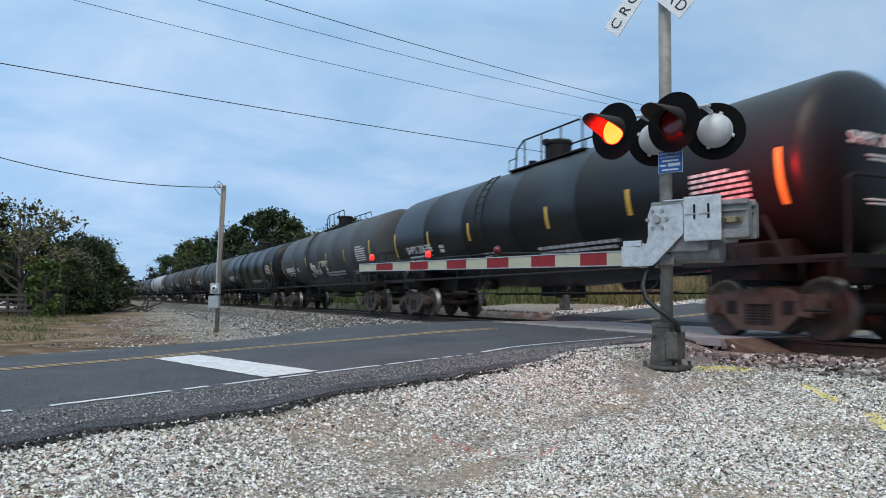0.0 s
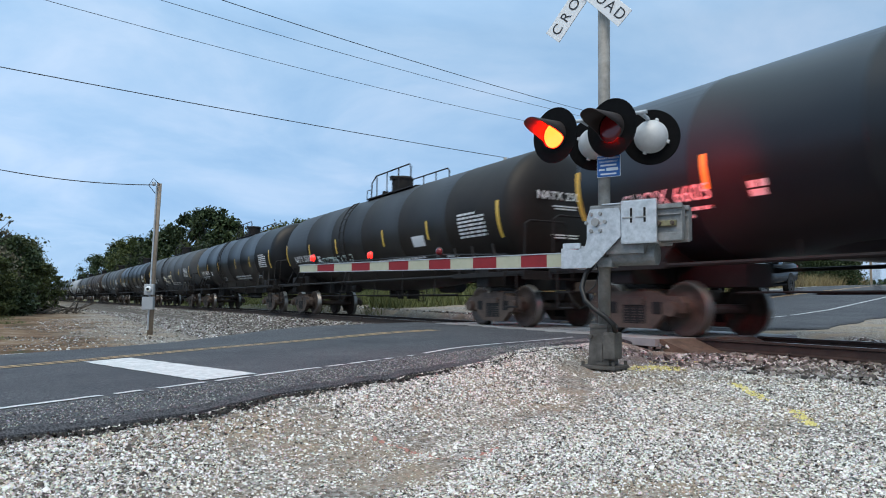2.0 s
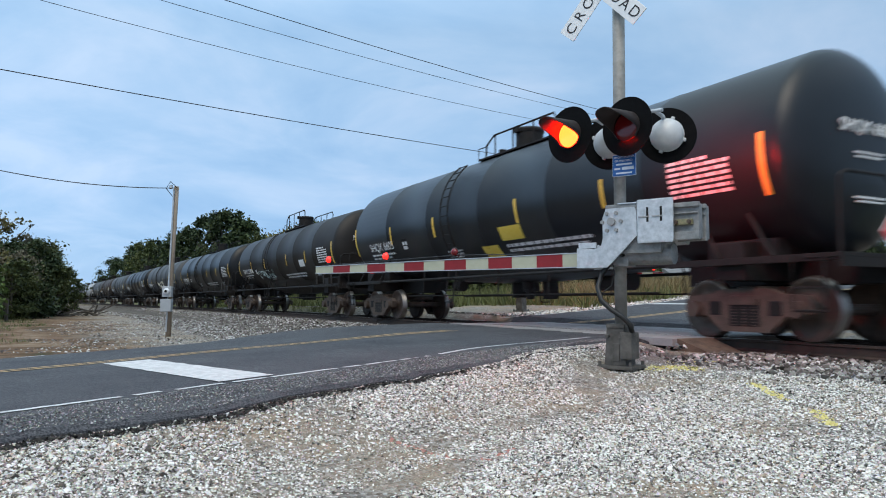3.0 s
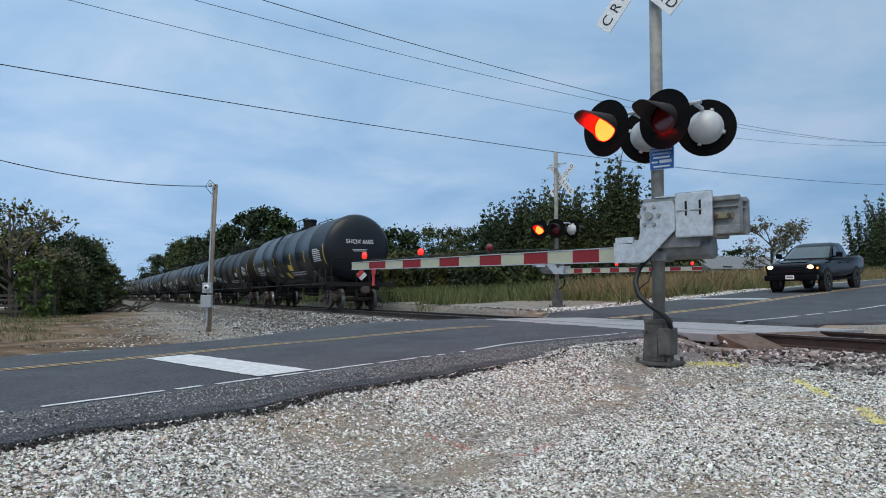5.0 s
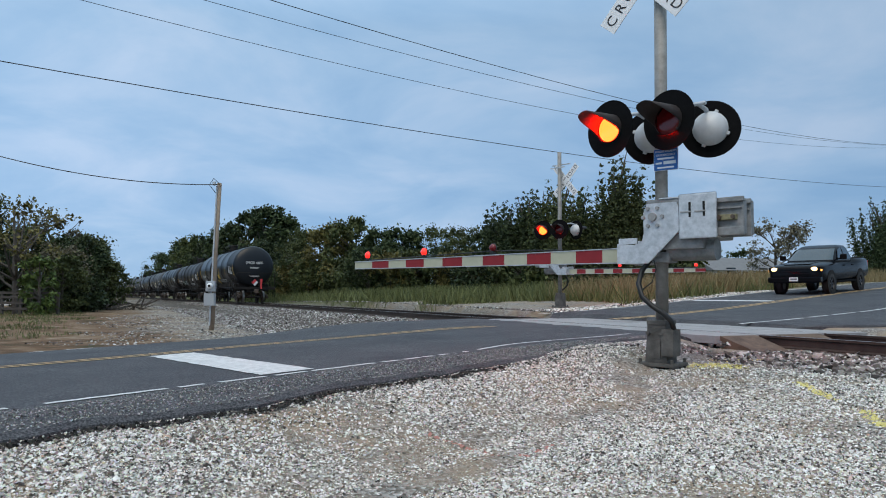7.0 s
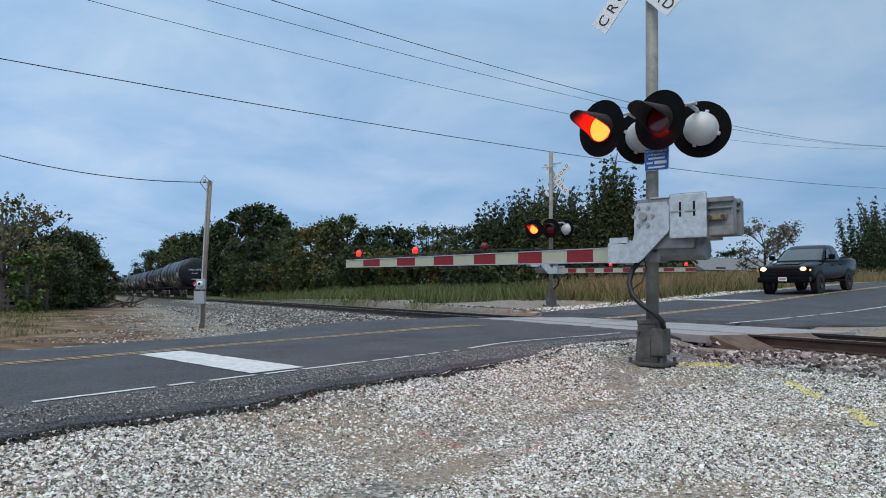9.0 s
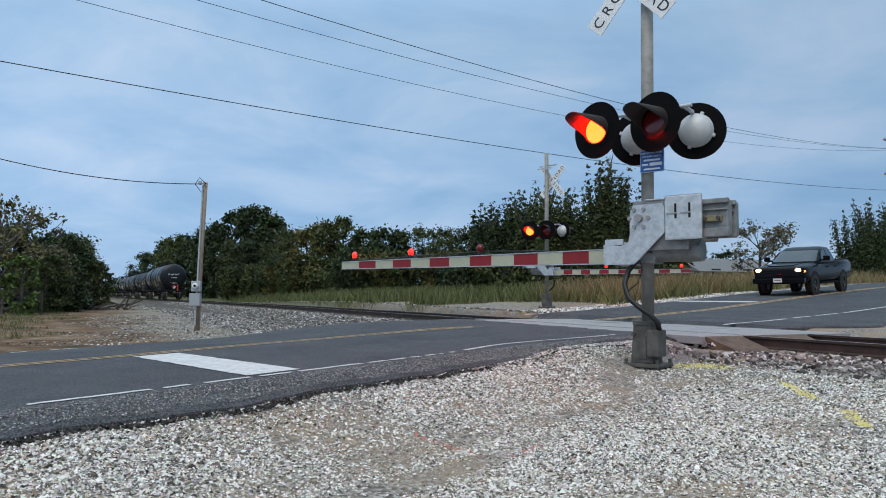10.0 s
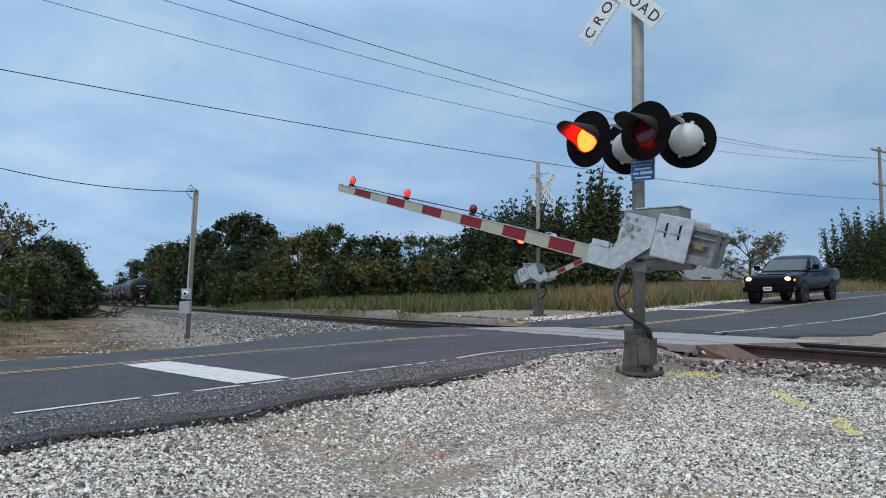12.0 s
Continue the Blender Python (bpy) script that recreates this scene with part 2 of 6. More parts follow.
def ground_material():
    """Pale limestone chips near the track, bare brown earth and grass further out."""
    m = bpy.data.materials.new("ground")
    m.use_nodes = True
    n, l = m.node_tree.nodes, m.node_tree.links
    b = n["Principled BSDF"]
    b.inputs["Roughness"].default_value = 0.95
    b.inputs["Specular IOR Level"].default_value = 0.2
    tc = n.new("ShaderNodeTexCoord")

    def tex(kind, scale, detail=6):
        t = n.new(kind)
        t.inputs["Scale"].default_value = scale
        if kind == "ShaderNodeTexNoise":
            t.inputs["Detail"].default_value = detail
            t.inputs["Roughness"].default_value = 0.65
        l.new(tc.outputs["Object"], t.inputs["Vector"])
        return t

    def ramp(sock, stops):
        r = n.new("ShaderNodeValToRGB")
        while len(r.color_ramp.elements) < len(stops):
            r.color_ramp.elements.new(0.5)
        for el, (p, c) in zip(r.color_ramp.elements, stops):
            el.position, el.color = p, (*c, 1)
        l.new(sock, r.inputs["Fac"])
        return r.outputs["Color"]

    def blend(fac, a, c):
        x = n.new("ShaderNodeMix")
        x.data_type = "RGBA"
        l.new(fac, x.inputs["Factor"])
        l.new(a, x.inputs[6])
        l.new(c, x.inputs[7])
        return x.outputs[2]

    cell = tex("ShaderNodeTexVoronoi", 46)
    # random chip tones; the low end is darkened to paint shade into stone gaps
    chips = ramp(cell.outputs["Color"], [(0.1, (0.05, 0.043, 0.036)), (0.35, (0.16, 0.142, 0.122)), (0.7, (0.33, 0.31, 0.28)), (1.0, (0.62, 0.6, 0.57))])
    fines = ramp(tex("ShaderNodeTexNoise", 90).outputs["Fac"], [(0.3, (0.2, 0.15, 0.105)), (0.7, (0.4, 0.325, 0.24))])
    patch = ramp(tex("ShaderNodeTexNoise", 0.9, 8).outputs["Fac"], [(0.42, (0, 0, 0)), (0.6, (1, 1, 1))])
    gravel = blend(patch, chips, fines)
    soil = ramp(tex("ShaderNodeTexNoise", 0.9, 14).outputs["Fac"], [(0.34, (0.05, 0.05, 0.02)), (0.43, (0.11, 0.064, 0.035)), (0.55, (0.19, 0.12, 0.072)), (0.68, (0.31, 0.25, 0.185))])
    grass = ramp(tex("ShaderNodeTexNoise", 2.5, 10).outputs["Fac"], [(0.3, (0.045, 0.055, 0.02)), (0.7, (0.13, 0.13, 0.055))])
    zone = n.new("ShaderNodeVertexColor")
    zone.layer_name = "zone"
    sep = n.new("ShaderNodeSeparateColor")
    l.new(zone.outputs["Color"], sep.inputs["Color"])
    bed = ramp(tex("ShaderNodeTexNoise", 24, 5).outputs["Fac"], [(0.35, (0.035, 0.029, 0.025)), (0.62, (0.15, 0.135, 0.12))])
    col = blend(sep.outputs["Green"], blend(sep.outputs["Red"], blend(sep.outputs["Blue"], gravel, bed), soil), grass)
    l.new(col, b.inputs["Base Color"])
    bp = n.new("ShaderNodeBump")
    bp.inputs["Strength"].default_value, bp.inputs["Distance"].default_value = 0.9, 0.02
    l.new(cell.outputs["Distance"], bp.inputs["Height"])
    l.new(bp.outputs["Normal"], b.inputs["Normal"])
    return m


gx = sorted([-1500, -700, -350, -200, -140, -110, -90] + list(np.arange(-75, -20, 2.5)) + list(np.arange(-20, 30, 0.5)) + list(np.arange(30, 80, 2.5)) + [90, 110, 150, 220, 400, 800, 1500])
gy = sorted([-900, -300, -100, -40, -20, -10, -5] + list(np.arange(-2, 40, 0.5)) + list(np.arange(40, 110, 2.5)) + [120, 140, 170, 210, 280, 400, 700, 1200, 2500])
gv, gf = grid_mesh(gx, gy, ground_z)
M_GROUND = ground_material()
ground = tagged(raw("ground", gv, gf, M_GROUND, smooth=True), kind="structure")
zone = ground.data.color_attributes.new("zone", "FLOAT_COLOR", "POINT")
for i, (x, y, z) in enumerate(gv):
    d = track_d(x, y)
    s, e = road_se(x, y)
    dn = d + 1.6 * noise.noise((x * 0.35, y * 0.35, 8))
    soil = step(7.2, 9.4, dn) * step(-3.2, -4.2, e) if d > 0 else 0
    pad = max(step(9, 3, math.hypot(x - 1.5, y - 27)), step(5, 2.5, math.hypot(x + 3.5, y - 34)), step(5.2, 4.2, abs(e)) * step(-1, 1, s))
    green = step(1.6, 2.2, -d) * (1 - pad) if d < 0 else step(16, 24, d) * step(-3.5, -6, e)
    if d > 14 and e > 3:
        green = 0
    if d < 0 and 3.5 < e:
        green *= step(9, 13, e + 2 * noise.noise((x * 0.4, y * 0.4, 3)))
    along = TA.x * x + TA.y * y
    stony = step(6.6, 5.2, dn) * step(-2.4, -1.8, d) * (step(15.5, 17, along) if e < 0 else step(7.5, 7.0, along) * step(3.4, 2.8, d))
    zone.data[i].color = (soil, green, stony, 1)

# ---- the road: asphalt with a broken edge towards the gravel ----
bm = bmesh.new()
rows = []
for i in range(-160, 240):
    s = i * 0.25 if i < 120 else 30 + (i - 120) * 0.6
    edge = 3.95 - (0.36 * step(-5, -2, s) if s < 0.5 else 0) + 0.16 * noise.noise((s * 0.9, 0, 5)) + 0.1 * noise.noise((s * 3.1, 0, 9)) + 0.05 * noise.noise((s * 9, 0, 2))
    if s > 0:
        edge += (1.4 + 0.5 * noise.noise((s * 0.5, 3, 5))) * step(2.4, 4.0, -track_d(*on_road(s, 5)))
    es = [-3.75 + 0.12 * noise.noise((s * 1.3, 4, 1))] + [-3.3 + 0.3 * k for k in range(23)] + [edge - 0.06, edge]
    rows.append([bm.verts.new((*on_road(s, e), road_z(s, e) - (0.004 if k == 24 else 0.03 if k in (0, 25) else 0) - 0.02 * step(3.4, 3.95, e) - (0.16 if abs(track_d(*on_road(s, e))) < 1.68 else 0))) for k, e in enumerate(es)]
                + [bm.verts.new((*on_road(s, edge + 0.03), road_z(s, edge) - 0.2))])
for a, b in zip(rows, rows[1:]):
    for k in range(len(a) - 1):
        bm.faces.new((a[k], a[k + 1], b[k + 1], b[k]))
bmesh.ops.recalc_face_normals(bm, faces=bm.faces)
road = tagged(part("road", bm, M_ASPHALT), kind="structure")


def stripe(name, pts, w, m, worn=0.0, lift=0.006):
    """A painted line, missing here and there where it has worn away."""
    bm = bmesh.new()
    prev = None
    for s, e in pts:
        if worn and 0.7 * noise.noise((s * 1.1, e, 7)) + 1.1 * noise.noise((s * 9.7, e, 2)) > 0.5 - worn:
            prev = None
            continue
        j = 0.02 * noise.noise((s * 6, e, 3))
        cur = [bm.verts.new((*on_road(s, e + k), road_z(s, e + k) + lift)) for k in (-w / 2 + j, w / 2 + j)]
        if prev:
            bm.faces.new((prev[0], prev[1], cur[1], cur[0]))
        prev = cur
    bmesh.ops.recalc_face_normals(bm, faces=bm.faces)
    return tagged(part(name, bm, m, road), kind="structure")


def seq(a, b, st):
    return [a + i * st for i in range(int((b - a) / st))]


def centre(s):
    """The painted middle wanders a little towards the far side before the track."""
    return -0.12 - 0.3 * step(-7.5, -4.5, s) * step(0.6, -1.4, s)


for e in (-0.11, 0.11):
    stripe("yellow_line", [(s, centre(s) + e) for s in seq(-40, 0.3, 0.12)], 0.075, M_PAINT_YELLOW)
    stripe("yellow_line", [(s, e - 0.1) for s in seq(4.2, 80, 0.3)], 0.09, M_PAINT_YELLOW)
stripe("edge_line", [(s, 3.14 - 0.2 * step(-5.2, -3.6, s)) for s in seq(-40, -4.6, 0.03)], 0.065, M_PAINT_WHITE, 0.3)
stripe("edge_line", [(s, 3.14 - 0.2 * step(-5.2, -3.6, s)) for s in seq(-4.6, -0.2, 0.03)], 0.07, M_PAINT_WHITE, 0.1)
stripe("edge_line", [(s, 2.95 + 0.11 * min(max(0.0, s - 4.4), 8)) for s in seq(4.0, 80, 0.15)], 0.09, M_PAINT_WHITE, -0.05)
stripe("edge_line", [(s, -3.3) for s in seq(5.5, 80, 0.3)], 0.1, M_PAINT_WHITE, 0.05)
stripe("edge_line", [(s, -3.12) for s in seq(-40, -6.0, 0.1)], 0.09, M_PAINT_WHITE, 0.05)
bm = bmesh.new()
prev = None
for i in range(37):
    e = 0.14 + i * 0.08
    s = -6.92 - 0.19 * (e - 0.14)
    j = 0.02 * noise.noise((e * 5, 0, 4))
    cur = [bm.verts.new((*on_road(k, e), road_z(k, e) + 0.007)) for k in (s + j, s + 0.56 - j)]
    if prev:
        bm.faces.new((prev[0], prev[1], cur[1], cur[0]))
    prev = cur
bmesh.ops.recalc_face_normals(bm, faces=bm.faces)
tagged(part("stop_line", bm, M_PAINT_WHITE, road), kind="structure")
stripe("stop_line", [(14.0 + 0.06 * i, -1.75) for i in range(11)], 2.7, M_PAINT_WHITE, lift=0.007)

# ---- the track ----
TRACK_YAW = math.degrees(math.atan2(TA.y, TA.x))
RAIL = [(-0.07, -0.18), (0.07, -0.18), (0.07, -0.165), (0.012, -0.145), (0.01, -0.045), (0.036, -0.035), (0.036, -0.004), (0.03, 0.0), (-0.03, 0.0), (-0.036, -0.004), (-0.036, -0.035), (-0.01, -0.045), (-0.012, -0.145), (-0.07, -0.165)]


def rail(off):
    us = [-60, -20, 0, 20, 36, 42, 48, 55, 65, 75, 85, 100, 120, 140, 160, 180, 200, 230, 260, 300, 340, 380, 420]
    verts, faces = [], []
    n = len(RAIL)
    for u in us:
        for k, z in RAIL:
            verts.append((*on_track(u, off + k), z))
    for i in range(len(us) - 1):
        for k in range(n):
            faces.append((i * n + k, i * n + (k + 1) % n, (i + 1) * n + (k + 1) % n, (i + 1) * n + k))
    ob = raw("rail", verts, faces, M_RUST)
    ob.data.materials.append(M_RAILTOP)
    for i, f in enumerate(ob.data.polygons):
        if i % n == 7:
            f.material_index = 1
    return tagged(ob, kind="structure")


rails = [rail(0.7525), rail(-0.7525)]

M_TIE = mat("creosoted_tie", (0.03, 0.024, 0.02), 0.9, spots=0.25, scale=4, color2=(0.075, 0.06, 0.048), bump=0.6, bump_scale=25, per_object=0.3)
M_PLANK = mat("crossing_concrete", (0.2, 0.2, 0.2), 0.85, spots=0.25, scale=3, color2=(0.33, 0.33, 0.33), bump=0.25, bump_scale=50)
bm = bmesh.new()
add_box(bm, -0.115, 0.115, -1.3, 1.3, -0.37, -0.185, bevel=0.01)
me_tie = bpy.data.meshes.new("tie")
bm.to_mesh(me_tie)
bm.free()
me_tie.materials.append(M_TIE)
track_bed = empty("track_bed", pose(0, 0, 0), kind="structure")
for i in range(150):
    u = -4.5 + i * 0.52
    if 7.4 < u < 16.2:
        continue
    o = new("tie", me_tie)
    o.parent = track_bed
    x, y = on_track(u + random.uniform(-0.03, 0.03))
    o.matrix_basis = pose(x, y, random.uniform(-0.012, 0.0), 0, 0, TRACK_YAW + random.uniform(-1, 1))

# fishplates with bolts where the rail lengths meet
for u in (3.6, 22.5):
    for sy in (1, -1):
        bm = bmesh.new()
        x, y = on_track(u, 0.7525 + sy * 0.03)
        mm = pose(x, y, 0, 0, 0, TRACK_YAW)
        add_box(bm, -0.45, 0.45, -0.012, 0.012, -0.135, -0.05, mm, bevel=0.004)
        for k in (-0.36, -0.22, -0.08, 0.08, 0.22, 0.36):
            add_cyl(bm, mm @ Vector((k, 0, -0.092)), mm @ Vector((k, sy * -0.04, -0.092)), 0.018, seg=6)
        part("joint_bar", bm, M_RUST, rails[0])

# panels of the level crossing between and beside the rails
CROSS0 = 8.0
crossing = empty("crossing_panels", pose(0, 0, 0), kind="structure")
for lo, hi in ((-1.75, -0.83), (-0.66, 0.66), (0.83, 1.75)):
    for k in range(4):
        bm = bmesh.new()
        u0 = CROSS0 + k * 2.0
        add_box(bm, u0 + 0.008, u0 + 1.992, lo, hi, -0.12, 0.002 if abs(lo) > 0.7 or hi > 0.7 else 0.006, bevel=0.012)
        p = part("panel", bm, M_PLANK, crossing)
        x, y = on_track(0)
        p.matrix_basis = pose(x, y, 0, 0, 0, TRACK_YAW)
M_DEFLECT = mat("rusty_deflector_plate", (0.06, 0.042, 0.03), 0.9, spots=0.2, scale=5, color2=(0.16, 0.112, 0.08), bump=0.4, bump_scale=30)
for lo, hi in ((0.9, 1.66), (-0.55, 0.55)):
    bm = bmesh.new()
    x, y = on_track(0)
    mm = pose(x, y, 0, 0, 0, TRACK_YAW)
    a = [(CROSS0, lo, 0.0), (CROSS0, hi, 0.0), (CROSS0 - 0.5, hi - 0.16, -0.2), (CROSS0 - 0.6, lo, -0.2)]
    top = [bm.verts.new(mm @ Vector(v)) for v in a]
    low = [bm.verts.new(mm @ Vector((v[0], v[1], v[2] - 0.03 if i > 1 else -0.2))) for i, v in enumerate(a)]
    bm.faces.new(top)
    bm.faces.new(low[::-1])
    for i in range(4):
        bm.faces.new((top[i], low[i], low[(i + 1) % 4], top[(i + 1) % 4]))
    bmesh.ops.recalc_face_normals(bm, faces=bm.faces)
    tagged(part("deflector_plate", bm, M_DEFLECT), "rust brown sloped steel plate at the end of the crossing panels", "deflector plate", "deflector plates of the crossing")

# ---- tank cars ----
M_TANKS = [mat("tank_paint_blue_black", (0.0065, 0.008, 0.011), 0.36, spots=0.3, scale=0.9, color2=(0.013, 0.016, 0.02), bump=0.04, bump_scale=2.5, spec=0.34),
           mat("tank_paint_worn_black", (0.009, 0.0075, 0.007), 0.48, spots=0.25, scale=1.1, color2=(0.022, 0.018, 0.015), bump=0.04, bump_scale=2.5, spec=0.25),
           mat("tank_paint_black", (0.005, 0.0055, 0.0065), 0.38, spots=0.25, scale=1.0, color2=(0.012, 0.012, 0.013), bump=0.04, bump_scale=2.5, spec=0.28),
           mat("tank_paint_grey", (0.035, 0.038, 0.042), 0.55, spots=0.3, scale=1.3, color2=(0.075, 0.078, 0.08), bump=0.04, bump_scale=2.5, spec=0.3),
           mat("tank_paint_brown", (0.03, 0.022, 0.019), 0.6, spots=0.3, scale=1.3, color2=(0.06, 0.048, 0.042), bump=0.04, bump_scale=2.5, spec=0.25),
           mat("tank_paint_pale", (0.28, 0.29, 0.31), 0.55, spots=0.3, scale=1.3, color2=(0.4, 0.41, 0.42), bump=0.04, bump_scale=2.5, spec=0.3)]
M_FRAME = mat("car_frame_black", (0.007, 0.007, 0.0075), 0.65, spots=0.3, scale=6, color2=(0.025, 0.021, 0.019), bump=0.2, spec=0.2)
M_TRUCK = mat("rusty_cast_truck", (0.045, 0.033, 0.027), 0.8, 0.1, spots=0.28, scale=7, color2=(0.12, 0.085, 0.065), bump=0.4, bump_scale=40)
M_WHEEL = mat("wheel_steel", (0.035, 0.026, 0.022), 0.65, 0.3, spots=0.25, scale=8, color2=(0.1, 0.07, 0.055), bump=0.15)
M_TREAD = mat("wheel_tread", (0.22, 0.205, 0.19), 0.4, 0.9)
M_REFLECT = mat("yellow_reflector", (0.72, 0.42, 0.03), 0.4, spots=0.3, scale=5, color2=(0.8, 0.55, 0.12))
M_STENCIL = mat("white_stencil", (0.62, 0.63, 0.64), 0.6, spots=0.3, scale=14, color2=(0.75, 0.75, 0.75))
M_SIGNRED = mat("placard_red", (0.55, 0.03, 0.04), 0.5, spots=0.2, scale=10, color2=(0.6, 0.06, 0.06))
M_SIGNYEL = mat("stencil_yellow", (0.7, 0.47, 0.04), 0.5, spots=0.2, scale=10, color2=(0.75, 0.55, 0.1))
M_GRAF = mat("pale_green_graffiti", (0.25, 0.33, 0.31), 0.6, spots=0.3, scale=5, color2=(0.36, 0.42, 0.4))
M_GRAF2 = mat("cream_graffiti", (0.5, 0.48, 0.38), 0.6, spots=0.3, scale=5, color2=(0.6, 0.58, 0.5))
# near-black: shade painted in for openings and hollows; also the dial and grille
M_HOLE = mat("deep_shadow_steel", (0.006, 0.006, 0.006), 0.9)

TR, TZ, HALF = 1.53, 2.78, 8.35   # tank radius, height of its axis, half its length: the last car is the largest
SMALL_TR, SMALL_TZ = 1.42, 2.64
BOGIE, AXLE, WR = 7.03, 0.9, 0.457


def skin(x, deg, lift=0.008, roll=0.0):
    """On the tank's flank towards +y: x along the car, deg up from the horizontal; text reads towards -x."""
    a = radians(deg)
    r = TR + lift
    m = Matrix(((-1, 0, 0, x), (0, -math.sin(a), math.cos(a), r * math.cos(a)), (0, math.cos(a), math.sin(a), TZ + r * math.sin(a)), (0, 0, 0, 1)))
    return m @ pose(0, 0, 0, 0, 0, roll)


def band(bm, x0, x1, d0, d1, lift=0.006, n=6, side=1):
    """A thin strip laid round the tank."""
    prev = None
    for i in range(n + 1):
        a = radians(d0 + (d1 - d0) * i / n)
        r = TR + lift
        cur = [bm.verts.new((x, side * r * math.cos(a), TZ + r * math.sin(a))) for x in (x0, x1)]
        if prev:
            bm.faces.new((prev[0], prev[1], cur[1], cur[0]))
        prev = cur
    return bm


def bars(bm, x, deg, widths, h, gap):
    """Lines of small stencilled writing that is too small to read."""
    for i, w in enumerate(widths):
        d = deg - math.degrees(i * (h + gap) / TR)
        k = x
        while k > x - w:
            step_w = random.uniform(0.1, 0.3)
            band(bm, k, max(k - step_w, x - w), d - math.degrees(h / TR), d, n=1)
            k -= step_w + 0.04


def bogie(car, sx):
    """A two-axle truck: side frames, bolster, springs, wheelsets."""
    x = sx * BOGIE
    for sy in (1, -1):
        y = sy * 1.0
        bm = bmesh.new()
        out = [(-1.12, 0.56), (-1.02, 0.66), (-0.62, 0.68), (-0.42, 0.76), (0.42, 0.76), (0.62, 0.68), (1.02, 0.66), (1.12, 0.56), (1.1, 0.4), (0.7, 0.36), (0.42, 0.12), (-0.42, 0.12), (-0.7, 0.36), (-1.1, 0.4)]
        add_prism(bm, [(x + a, b) for a, b in out], y - 0.07, y + 0.07)
        part("side_frame", bm, M_TRUCK, car)
        # the frame is solid: black blocks paint in the shade of its openings
        bm = bmesh.new()
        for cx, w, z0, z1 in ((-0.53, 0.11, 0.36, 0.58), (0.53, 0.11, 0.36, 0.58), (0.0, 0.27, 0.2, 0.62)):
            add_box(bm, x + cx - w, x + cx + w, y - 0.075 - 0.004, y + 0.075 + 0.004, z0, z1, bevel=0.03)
        part("frame_opening_shade", bm, M_HOLE, car)
        bm = bmesh.new()
        for k in (-0.17, 0.0, 0.17):
            prof = []
            for i in range(7):
                prof += [(0.055, 0.2 + i * 0.045), (0.075, 0.222 + i * 0.045)]
            add_lathe(bm, prof, 10, pose(x + k, y + sy * 0.015, 0))
        part("spring", bm, M_TRUCK, car)
        bm = bmesh.new()
        add_box(bm, x - 0.24, x + 0.24, y - 0.1, y + 0.1, 0.52, 0.66, bevel=0.02)
        part("bolster_end", bm, M_TRUCK, car)
        for k in (-AXLE, AXLE):
            bm = bmesh.new()
            add_cyl(bm, (x + k, y - 0.12, WR), (x + k, y + sy * 0.17, WR), 0.14, 0.12, seg=16)
            part("axle_box", bm, M_TRUCK, car, smooth=False)
    bm = bmesh.new()
    add_box(bm, x - 0.2, x + 0.2, -1.0, 1.0, 0.6, 0.8, bevel=0.03)
    part("bolster", bm, M_TRUCK, car)
    for k in (-AXLE, AXLE):
        bm = bmesh.new()
        add_cyl(bm, (x + k, -0.75, WR), (x + k, 0.75, WR), 0.085, seg=12)
        part("axle", bm, M_WHEEL, car)
        for sy in (1, -1):
            bm = bmesh.new()
            prof = [(0.0, 0.09), (0.12, 0.09), (0.14, 0.05), (0.34, 0.02), (0.385, 0.06), (WR - 0.01, 0.07), (WR, 0.06), (WR + 0.004, -0.04), (WR + 0.028, -0.055), (WR + 0.025, -0.08), (0.38, -0.075), (0.34, -0.03), (0.14, -0.06), (0.0, -0.06)]
            add_lathe(bm, prof, 32, pose(x + k, sy * 0.7525, WR, -90 * sy, 0, 0))
            for f in bm.faces:
                c = f.calc_center_median()
                rr = math.hypot(c.x - x - k, c.z - WR)
                f.material_index = 1 if rr > WR - 0.008 else 0
            bmesh.ops.recalc_face_normals(bm, faces=bm.faces)
            part("wheel", bm, [M_WHEEL, M_TREAD], car, smooth=True)


